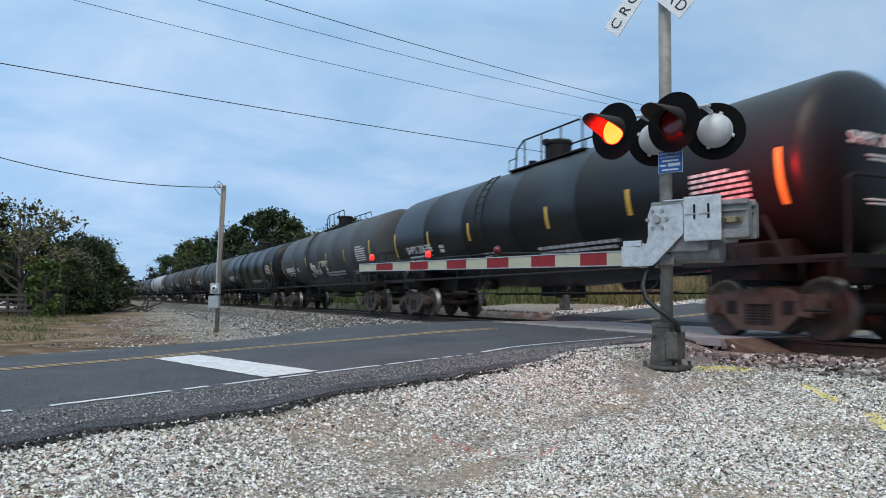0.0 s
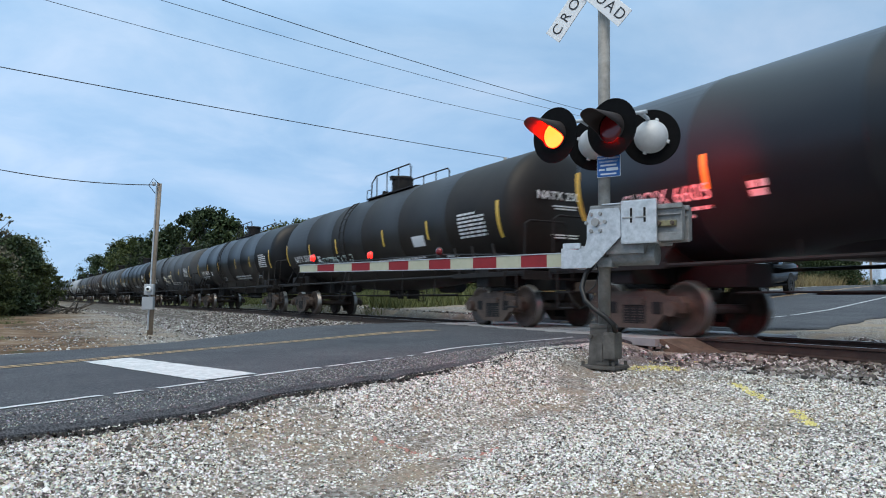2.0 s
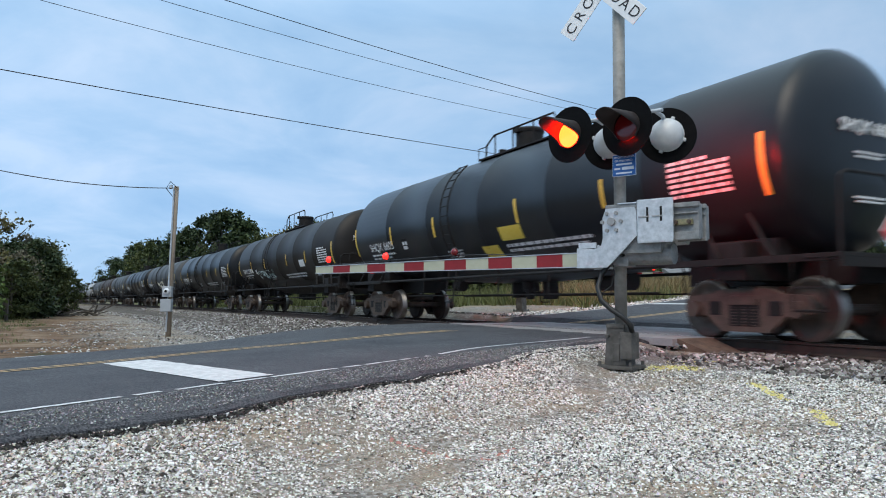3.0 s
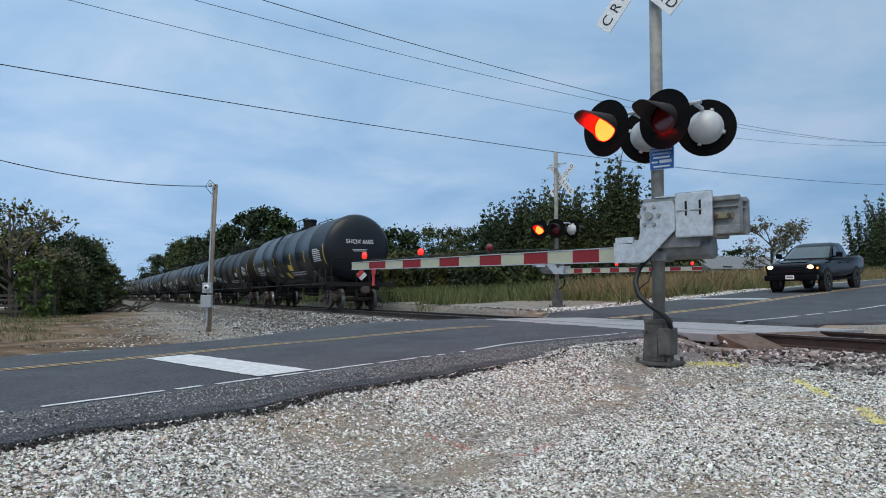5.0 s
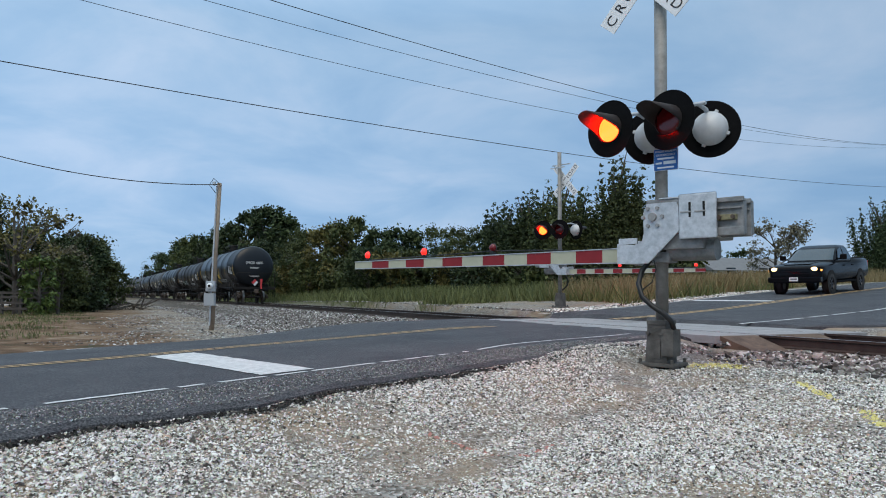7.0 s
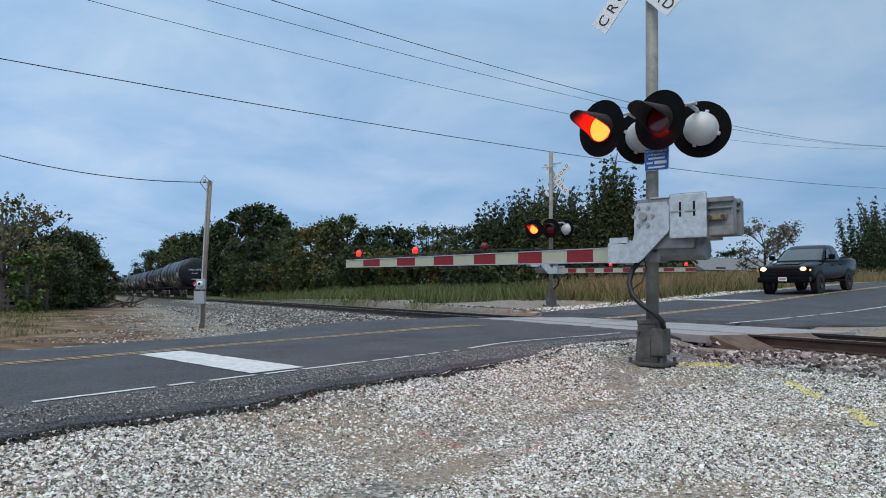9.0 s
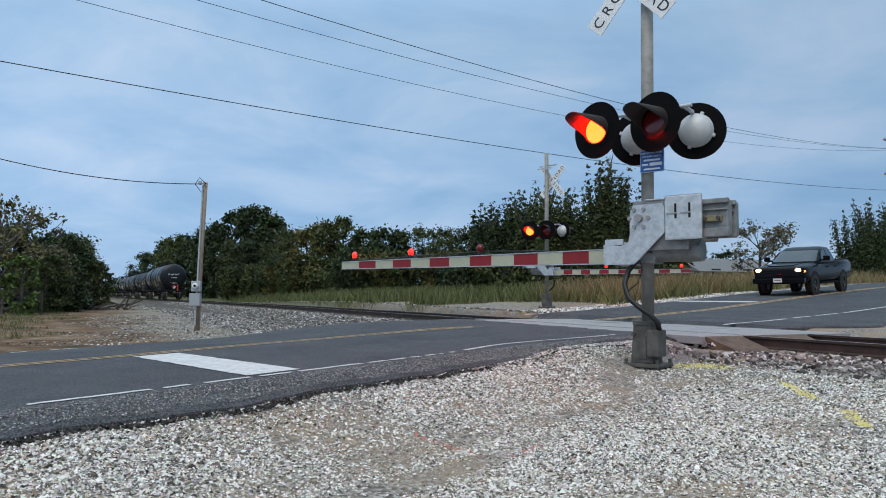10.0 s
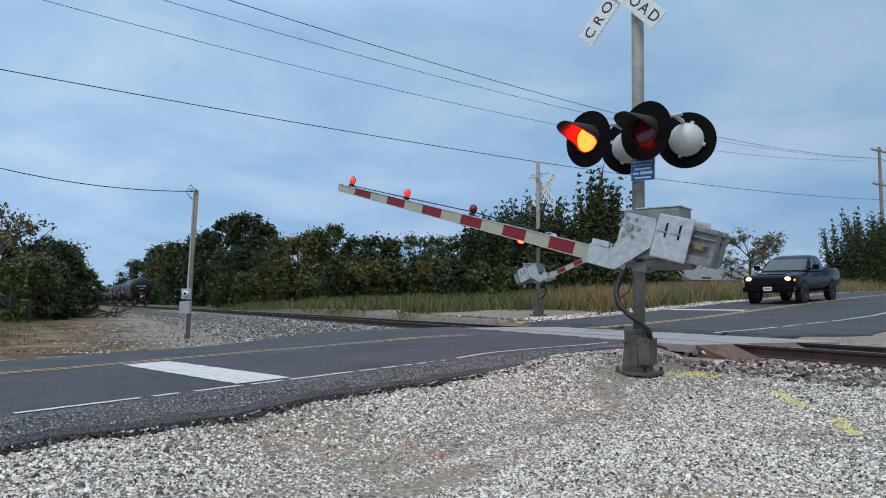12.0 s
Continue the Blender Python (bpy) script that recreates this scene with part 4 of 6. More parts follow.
def gate(mast, tip, lights, arm_scale):
    """Everything that turns with the arm, in the space of its pivot; the arm reaches to -x."""
    bm = bmesh.new()
    out = [(-0.07, 0.15), (0.26, 0.15), (0.29, 0.1), (0.29, -0.17), (-0.02, -0.47), (-0.07, -0.51), (-0.43, -0.51), (-0.43, -0.28), (-0.2, -0.3), (-0.13, -0.26), (-0.11, -0.18), (-0.11, 0.05)]
    for y in (-0.24, 0.215):
        add_prism(bm, out, y, y + 0.025)
    add_box(bm, -0.43, -0.2, -0.215, 0.215, -0.5, -0.47)
    add_box(bm, -0.42, -0.2, -0.22, -0.19, -0.285, -0.22, bevel=0.005)
    add_box(bm, -0.3, -0.24, -0.05, 0.2, -0.3, -0.24, bevel=0.01)
    arm = part("gate_arm", bm, M_GALV, mast, "striped gate arm on galvanised side plates")
    for y in (-0.262, 0.24):
        bm = bmesh.new()
        add_box(bm, 0.3, 0.7, y, y + 0.022, -0.26, 0.22, bevel=0.02)
        part("weight_plate", bm, M_GALV, arm)
        # slots are not cut: dark strips carry the shade inside them
        bm = bmesh.new()
        for k in (0.42, 0.57):
            add_box(bm, k - 0.012, k + 0.012, y - 0.004, y + 0.026, -0.03, 0.13, bevel=0.003)
        part("slot_shade", bm, M_HOLE, arm)
        bm = bmesh.new()
        for k in (0.42, 0.57):
            add_box(bm, k - 0.1, k + 0.02, y - 0.008, y + 0.03, 0.02, 0.035, bevel=0.003)
        part("slot_bar", bm, M_BOLT, arm)
    # cast counterweights carried between the plates
    for y0, y1, dz in ((-0.2, -0.04, -0.02), (0.04, 0.2, -0.02)):
        bm = bmesh.new()
        add_box(bm, 0.64, 0.94, y0 + 0.04, y1, -0.2 + dz, 0.17 + dz, bevel=0.02)
        for z0, z1 in ((0.13, 0.18), (-0.22, -0.13)):
            add_box(bm, 0.64, 0.95, y0, y0 + 0.05, z0 + dz, z1 + dz, bevel=0.01)
        add_box(bm, 0.66, 0.93, y0 + 0.01, y0 + 0.05, 0.06 + dz, 0.075 + dz, bevel=0.004)
        part("counterweight", bm, M_WEIGHT, arm)
        bm = bmesh.new()
        add_box(bm, 0.68, 0.88, y0 - 0.004, y0 + 0.045, -0.06 + dz, 0.0 + dz, bevel=0.006)
        part("clamp", bm, M_BRASS, arm)
        for k in (0.71, 0.85):
            bm = bmesh.new()
            add_cyl(bm, (k, y0 - 0.03, -0.03 + dz), (k, y0 + 0.03, -0.03 + dz), 0.024, seg=6)
            part("clamp_bolt", bm, M_TRUCK, arm)
    bm = bmesh.new()
    add_cyl(bm, (0, -0.275, 0), (0, -0.24, 0), 0.045, seg=20)
    for k in range(6):
        a = radians(60 * k)
        add_cyl(bm, (0.11 * math.cos(a), -0.262, 0.11 * math.sin(a)), (0.11 * math.cos(a), -0.24, 0.11 * math.sin(a)), 0.022, seg=6)
    part("hub_bolt", bm, M_BOLT, arm)
    # the arm's striped boards
    zc, root = -0.4, -0.42
    n = int((abs(tip) - 0.73) / 0.355) + 1

    def hh(x):
        return 0.078 - 0.03 * (abs(x) - 0.4) / (abs(tip) - 0.4)
    edges = [root, -0.73]
    x = -0.73
    while x - 0.355 > tip + 0.1:
        x -= 0.355
        edges.append(x)
    edges.append(tip)
    for i, (a, b) in enumerate(zip(edges, edges[1:])):
        bm = bmesh.new()
        add_prism(bm, [(a, zc - hh(a)), (b, zc - hh(b)), (b, zc + hh(b)), (a, zc + hh(a))], -0.02, 0.02)
        s = part("stripe", bm, M_RED if i % 2 else M_CREAM, arm)
    bm = bmesh.new()
    for zz in (1, -1):
        add_prism(bm, [(root, zc + zz * (hh(root) + 0.002)), (tip, zc + zz * (hh(tip) + 0.002)), (tip, zc + zz * (hh(tip) + 0.012)), (root, zc + zz * (hh(root) + 0.012))], -0.028, 0.028)
    part("arm_rim", bm, M_GALV, arm)
    bm = bmesh.new()
    add_tube(bm, [(lights[0], 0.03, zc + 0.075), (lights[1], 0.03, zc + 0.1), (lights[2], 0.03, zc + 0.13), (-1.3, 0.03, zc + 0.1)], 0.008, 5)
    part("arm_wire", bm, M_CABLE, arm)
    for i, lx in enumerate(lights):
        z0 = zc + hh(lx) + 0.014
        bm = bmesh.new()
        add_box(bm, lx - 0.04, lx + 0.04, -0.025, 0.025, z0, z0 + 0.03, bevel=0.006)
        add_cyl(bm, (lx, 0.0, z0 + 0.03), (lx, 0.0, z0 + 0.05), 0.025, seg=10)
        add_lathe(bm, [(0.058, -0.008), (0.064, -0.004), (0.064, 0.004), (0.058, 0.008)], 20, pose(lx, 0, z0 + 0.09, 90, 0, 0))
        part("arm_lamp", bm, M_CABLE, arm)
        bm = bmesh.new()
        add_lathe(bm, [(0.0, 0.04), (0.03, 0.034), (0.05, 0.015), (0.056, 0.0)], 18)
        n0 = len(bm.faces)
        add_lathe(bm, [(0.056, 0.0), (0.05, -0.015), (0.03, -0.034), (0.0, -0.04)], 18)
        lit_both = i == 0
        for k, f in enumerate(bm.faces):
            f.material_index = 0 if (k < n0 or lit_both) else 1
            f.smooth = True
        bmesh.ops.recalc_face_normals(bm, faces=bm.faces)
        lens = part("arm_lens", bm, [M_GLOW_SMALL, M_DARKLENS], arm)
        lens.matrix_basis = pose(lx, 0, z0 + 0.09, 90, 0, 0)
        if i:
            flashers.append((lens, 0 if i == 1 else 1, lens.matrix_basis.copy()))
    arm.matrix_basis = pose(*PIVOT)
    return arm


def signal(m, label, tip, lights, height=5.0, emergency=True):
    mast = empty("crossing_signal", m, label, "crossing signal", "crossing signals")
    bm = bmesh.new()
    add_cyl(bm, (0, 0, 0.3), (0, 0, height), 0.07, seg=24, caps=True)
    part("mast", bm, M_POLE, mast, smooth=True)
    bm = bmesh.new()
    add_prism(bm, [(-0.14, -0.12), (0.11, -0.12), (0.09, 0.33), (-0.11, 0.33)], -0.14, 0.14)
    add_box(bm, 0.05, 0.19, -0.17, 0.06, -0.05, 0.25, bevel=0.025)
    add_box(bm, -0.12, 0.1, -0.15, 0.15, 0.29, 0.34, bevel=0.012)
    for k in (-0.1, 0.06):
        add_cyl(bm, (k, -0.175, 0.2), (k, -0.13, 0.2), 0.022, seg=8)
    add_box(bm, -0.04, 0.04, -0.15, -0.135, -0.08, 0.12, bevel=0.01)
    base_part = part("junction_base", bm, M_CAST, mast)
    bm = bmesh.new()
    add_box(bm, -0.21, 0.21, -0.21, 0.21, -0.165, -0.125, bevel=0.012)
    for a in (-0.18, 0.18):
        for b in (-0.18, 0.18):
            add_cyl(bm, (a, b, -0.24), (a, b, -0.08), 0.02, seg=8)
    part("base_plate", bm, M_CAST, mast)
    bm = bmesh.new()
    add_box(bm, -0.2, 0.2, -0.2, 0.2, -0.6, -0.19, bevel=0.03)
    part("footing", bm, M_PLANK, mast)
    # crossarm and four lamps
    zl = 2.53
    bm = bmesh.new()
    add_tube(bm, [(-0.56, 0.03, zl + 0.21), (0.5, 0.03, zl + 0.21)], 0.022, 10)
    add_box(bm, -0.09, 0.09, -0.1, 0.1, zl + 0.14, zl + 0.28, bevel=0.015)
    part("crossarm", bm, M_GALV, mast)
    lamp(mast, -0.5, -0.27, zl, -1, 0, 0.03)
    lamp(mast, 0.2, -0.27, zl, -1, 1, 0.03)
    lamp(mast, -0.3, 0.42, zl, 1, 1, 0.03)
    lamp(mast, 0.41, 0.42, zl, 1, 0, 0.03)
    blade(mast, 4.3, -50, ((-0.58, "C"), (-0.41, "R"), (-0.24, "O"), (-0.06, "S"), (0.12, "S"), (0.25, "I"), (0.39, "N"), (0.57, "G")), -0.17, -0.11, not emergency)
    blade(mast, 4.3, 46, ((-0.52, "R"), (-0.37, "A"), (-0.27, "I"), (-0.17, "L"), (0.12, "R"), (0.28, "O"), (0.44, "A"), (0.6, "D")), -0.17, -0.13, not emergency)
    # gate mechanism
    bm = bmesh.new()
    add_box(bm, 0.06, 0.54, -0.19, 0.19, 1.12, 1.68, bevel=0.035)
    add_box(bm, -0.1, 0.1, -0.19, 0.19, 1.38, 1.68, bevel=0.02)
    part("gate_mechanism", bm, M_WEIGHT, mast)
    bm = bmesh.new()
    add_box(bm, 0.05, 0.55, -0.2, 0.2, 1.675, 1.692, bevel=0.008)
    part("mechanism_lid", bm, M_GALV, mast)
    bm = bmesh.new()
    add_cyl(bm, (0.1, -0.0, 1.12), (0.62, -0.0, 1.12), 0.12, seg=20)
    add_box(bm, -0.12, 0.14, -0.12, 0.12, 0.98, 1.1, bevel=0.03)
    part("motor_housing", bm, M_WEIGHT, mast, smooth=False)
    bm = bmesh.new()
    pts = [(-0.08, -0.12, 1.02), (-0.16, -0.16, 0.9), (-0.19, -0.2, 0.75), (-0.14, -0.22, 0.6), (-0.02, -0.22, 0.5), (0.1, -0.2, 0.42), (0.17, -0.16, 0.34), (0.18, -0.12, 0.25)]
    add_tube(bm, pts, 0.03, 10)
    part("cable", bm, M_CABLE, mast, smooth=True)
    bm = bmesh.new()
    add_tube(bm, [(-0.04, -0.14, 1.04), (0.0, -0.16, 0.9), (-0.04, -0.18, 0.76), (-0.14, -0.2, 0.68)], 0.007, 5)
    part("thin_wire", bm, M_CABLE, mast)
    if emergency:
        bm = bmesh.new()
        add_box(bm, -0.14, 0.13, -0.105, -0.098, 1.98, 2.22, bevel=0.003)
        plate = part("emergency_sign", bm, M_BLUE, mast, "blue emergency notice plate")
        bm = bmesh.new()
        add_box(bm, -0.145, 0.135, -0.0985, -0.094, 1.975, 2.225)
        part("sign_back", bm, M_WHITE, plate)
        q = Matrix(((1, 0, 0, 0), (0, 0, -1, -0.107), (0, 1, 0, 0), (0, 0, 0, 1)))
        for z, w in ((2.19, "REPORT PROBLEM"), (2.15, "OR EMERGENCY")):
            text_part(w, 0.03, Matrix.Translation((-0.005, 0, z)) @ q, M_WHITE, plate, depth=0.001)
        for x0, x1, z0, z1 in ((-0.1, 0.09, 2.1, 2.12), (-0.03, 0.11, 2.045, 2.08), (-0.12, -0.05, 2.05, 2.07), (-0.1, 0.09, 2.0, 2.018)):
            bm = bmesh.new()
            add_box(bm, x0, x1, -0.108, -0.104, z0, z1)
            part("number_bar", bm, M_WHITE, plate)
        plate.matrix_basis = pose(0.1, 0, 0.035)
    arm = gate(mast, tip, lights, 1)
    return mast, arm


near_signal, near_arm = signal(pose(2.46, 7.95, -0.02, 0, 0.5, -40), "steel crossing signal on gravel, gate arm lowered then rising", -5.02, (-4.75, -3.58, -2.35))
far_signal, far_arm = signal(pose(4.1, 24.7, 0.38, 0, 0, 134), "crossing signal beyond the track beside tall grass", -5.3, (-5.0, -3.7, -2.4), 5.3, False)
bm = bmesh.new()
add_box(bm, -0.35, 0.4, -0.16, -0.12, 4.86, 4.9)
add_box(bm, -0.3, 0.3, 0.1, 0.13, 4.72, 4.76)
part("top_bracket", bm, M_GALV, far_signal)
# the lamps that face the train throw their red light across the track; one of the pair is always lit
beam_data = bpy.data.lights.new("signal_beam", "SPOT")
beam_data.energy, beam_data.color, beam_data.spot_size, beam_data.spot_blend, beam_data.shadow_soft_size = 560, (1.0, 0.03, 0.025), radians(58), 1.0, 0.15
beam = new("signal_beam", beam_data)
beam.matrix_world = look((3.02, 8.3, 2.5), (6.2, 11.9, 2.75))

# ---- pole with meter boxes, wires, far poles, house, fence ----
M_METER = mat("meter_box_grey", (0.32, 0.34, 0.36), 0.5, 0.3, spots=0.3, scale=8, color2=(0.42, 0.44, 0.46))
M_GLASS = mat("dark_glass", (0.02, 0.025, 0.03), 0.06, spec=0.8)
pole = empty("service_pole", pose(-7.16, 22.0, -0.42), "weathered wooden service pole with grey meter boxes", "utility pole")
bm = bmesh.new()
add_tube(bm, [(0, 0, -0.3), (0.05, 0, 2.2), (0.13, 0, 4.5)], [0.085, 0.078, 0.07], 14)
part("pole", bm, M_WOOD, pole, smooth=True)
bm = bmesh.new()
add_cyl(bm, (-0.03, -0.1, 0.05), (0.08, -0.09, 4.4), 0.025, seg=8)
part("conduit", bm, M_GALV, pole)
bm = bmesh.new()
add_box(bm, -0.12, 0.16, -0.3, -0.12, 1.1, 1.42, bevel=0.02)
b = part("meter_socket", bm, M_METER, pole)
bm = bmesh.new()
add_lathe(bm, [(0.0, 0.09), (0.06, 0.085), (0.085, 0.06), (0.09, 0.0)], 20, pose(0.02, -0.3, 1.27, 90, 0, 0))
part("meter_glass", bm, M_WHITE, b, smooth=True)
bm = bmesh.new()
add_cyl(bm, (0.02, -0.38, 1.27), (0.02, -0.395, 1.27), 0.04, seg=14)
part("meter_dial", bm, M_HOLE, b)
bm = bmesh.new()
add_box(bm, -0.16, 0.16, -0.32, -0.12, 0.66, 1.04, bevel=0.02)
part("breaker_box", bm, M_METER, pole)
bm = bmesh.new()
add_lathe(bm, [(0.0, 0.12), (0.05, 0.1), (0.06, 0.0), (0.0, -0.02)], 12, pose(0.0, -0.12, 4.42))
part("weatherhead", bm, M_GALV, pole)


def wire(pts, r, label):
    bm = bmesh.new()
    add_tube(bm, pts, r, 6)
    return tagged(part("overhead_wire", bm, M_CABLE), label, "wire", "overhead wires")


def sagging(a, b, sag, past=0.0, n=28):
    a, b = Vector(a), Vector(b)
    out = []
    for i in range(n + 1):
        t = i / n * (1 + past)
        p = a.lerp(b, t)
        out.append((p.x, p.y, p.z - 4 * sag * t * (1 - t)))
    return out


for z0, x1, y1, z1, sag, r in ((13.65, -11.15, 20.85, 9.5, 1.48, 0.009), (13.76, -8.38, 19.96, 9.5, 1.14, 0.009), (13.79, -5.3, 20.82, 9.5, 1.07, 0.012), (10.1, -12.75, 20.6, 7.4, 0.73, 0.015)):
    wire(sagging((40.1, 60, z0), (x1, y1, z1), sag, 0.3), r, "thin black overhead wire sagging across the sky")
    wire(sagging((40.1, 60, z0), (88, 96, z0 + 1), 0.8), r, "thin black overhead wire between far poles")
wire(sagging((-6.98, 21.9, 4.02), (-17.5, 17.5, 6.4), 0.84), 0.014, "black service wire running to the wooden pole")
bm = bmesh.new()
add_tube(bm, [(-6.98, 21.9, 4.02), (-7.15, 21.8, 4.2), (-7.3, 21.85, 4.0), (-7.1, 21.85, 3.75)], 0.012, 6)
part("drip_loop", bm, M_CABLE, pole).matrix_parent_inverse = pole.matrix_basis.inverted()

def far_pole(x, y, h, label):
    z = ground_z(x, y)
    p = empty("utility_pole", pose(x, y, z), label, "utility pole", "far utility poles")
    bm = bmesh.new()
    add_tube(bm, [(0, 0, -0.5), (0, 0, h)], [0.17, 0.12], 10)
    part("pole", bm, M_WOOD, p)
    for zz in (h - 0.4, h - 3.4):
        bm = bmesh.new()
        add_box(bm, -1.3, 1.3, -0.06, 0.06, zz, zz + 0.12, pose(0, 0, 0, 0, 0, 30))
        part("crossarm", bm, M_WOOD, p)
        for k in (-1.1, -0.4, 0.4, 1.1):
            bm = bmesh.new()
            add_lathe(bm, [(0.0, 0.2), (0.05, 0.18), (0.06, 0.1), (0.03, 0.0)], 8, pose(0, 0, zz + 0.12, 0, 0, 30) @ pose(k, 0, 0))
            part("insulator", bm, M_GALV, p)
    return p


far_pole(40.1, 60, 12.6, "tall wooden utility pole with crossarms beside the road")
far_pole(58, 84, 9.5, "short wooden utility pole far along the road")
far_pole(63, 88, 8.5, "short wooden utility pole far along the road")

M_ROOF = mat("grey_shingle", (0.12, 0.12, 0.125), 0.9, spots=0.3, scale=2, color2=(0.2, 0.2, 0.2), bump=0.3, bump_scale=10)
M_SIDING = mat("pale_siding", (0.5, 0.5, 0.5), 0.8, spots=0.3, scale=2, color2=(0.6, 0.6, 0.6))


def house(x, y, w, dp, h, rise, yaw, label, wall):
    z = ground_z(x, y)
    hs = empty("house", pose(x, y, z, 0, 0, yaw), label, "house")
    bm = bmesh.new()
    add_box(bm, -w / 2, w / 2, -dp / 2, dp / 2, -0.5, h)
    part("wall", bm, wall, hs)
    bm = bmesh.new()
    add_prism(bm, [(-dp / 2 - 0.4, h), (dp / 2 + 0.4, h), (0, h + rise)], -w / 2 - 0.3, w / 2 + 0.3, pose(0, 0, 0, 0, 0, 90))
    part("roof", bm, M_ROOF, hs)
    for k in (-0.3, 0.1, 0.32):
        bm = bmesh.new()
        add_box(bm, k * w - 0.5, k * w + 0.5, -dp / 2 - 0.03, -dp / 2 + 0.05, 0.9, 2.0)
        part("window", bm, M_GLASS, hs)
    return hs


house(31.5, 76, 9, 7, 1.7, 1.5, 10, "low grey-roofed house behind dry grass", M_SIDING)
house(-44.5, 68, 10, 5, 2.1, 0.5, 20, "white trailer house behind the trees", M_WHITE)

M_FENCE = mat("dark_fence_wood", (0.04, 0.036, 0.032), 0.9, spots=0.3, scale=3, color2=(0.08, 0.07, 0.06))
fence = empty("fence", pose(0, 0, 0), "dark wooden rail fence beside shrubs", "fence")
for i in range(9):
    x, y = -28.5 + i * 1.05, 38.0 - i * 0.12
    z = ground_z(x, y)
    bm = bmesh.new()
    add_box(bm, x - 0.06, x + 0.06, y - 0.06, y + 0.06, z - 0.3, z + 1.15)
    part("post", bm, M_FENCE, fence)
    if i < 8:
        for k in (0.25, 0.55, 0.85, 1.08):
            bm = bmesh.new()
            add_box(bm, x, x + 1.05, y - 0.1, y - 0.06, z + k, z + k + 0.13)
            part("rail_board", bm, M_FENCE, fence)

# ---- the waiting pickup ----
M_CAR = mat("black_car_paint", (0.004, 0.0045, 0.006), 0.16, spots=0.3, scale=2, color2=(0.006, 0.007, 0.009), spec=0.1)
M_TYRE = mat("tyre_rubber", (0.015, 0.015, 0.015), 0.85, spots=0.3, scale=20, color2=(0.025, 0.025, 0.025), bump=0.2)
M_RIM = mat("black_rim", (0.03, 0.03, 0.032), 0.35, 0.6)
M_WIND = mat("windscreen", (0.01, 0.018, 0.025), 0.05, spec=0.9, spots=0.5, scale=2.2, color2=(0.03, 0.046, 0.058))
M_HEAD = mat("headlight_lit", (0.8, 0.7, 0.5), 0.3, emit=(1.0, 0.66, 0.24), strength=4.5)
M_AMBER = mat("amber_side_lamp", (0.8, 0.3, 0.05), 0.3, emit=(1.0, 0.4, 0.06), strength=1.6)


def loft(bm, sections, mi=0):
    """Skin closed outlines (same count) placed one after the other."""
    rings = [[bm.verts.new(p) for p in s] for s in sections]
    n = len(rings[0])
    for a, b in zip(rings, rings[1:]):
        for k in range(n):
            bm.faces.new((a[k], a[(k + 1) % n], b[(k + 1) % n], b[k])).material_index = mi
    bm.faces.new(rings[0][::-1]).material_index = mi
    bm.faces.new(rings[-1]).material_index = mi
    bmesh.ops.recalc_face_normals(bm, faces=bm.faces)


def body_section(x, w, z0, z1, n=28):
    """A full, round-cornered cross-section of the pickup's body."""
    out = []
    for i in range(n):
        a = 2 * math.pi * (i + 0.5) / n
        c, d = math.cos(a), math.sin(a)
        out.append((x, w * math.copysign(abs(c) ** 0.3, c), (z0 + z1) / 2 + (z1 - z0) / 2 * math.copysign(abs(d) ** 0.42, d)))
    return out


CAB = [(1.2, 1.42, -1.2, 0.95), (1.34, 1.16, -1.18, 0.93), (1.6, 0.74, -1.13, 0.85), (1.8, 0.38, -1.06, 0.78), (1.9, 0.1, -0.96, 0.7), (1.945, -0.2, -0.76, 0.5)]


def cab_ring(z, grow=0.0, n=40):
    """The cab's outline in plan at height z."""
    for (za, fa, ba, wa), (zb, fb, bb, wb) in zip(CAB, CAB[1:]):
        if z <= zb:
            break
    t = (z - za) / (zb - za)
    xf, xb, w = mix(fa, fb, t) + grow, mix(ba, bb, t) - grow, mix(wa, wb, t) + grow
    out = []
    for i in range(n):
        a = 2 * math.pi * i / n
        c, d = math.cos(a), math.sin(a)
        out.append(((xf + xb) / 2 + (xf - xb) / 2 * math.copysign(abs(c) ** 0.28, c), w * math.copysign(abs(d) ** 0.34, d), z))
    return out


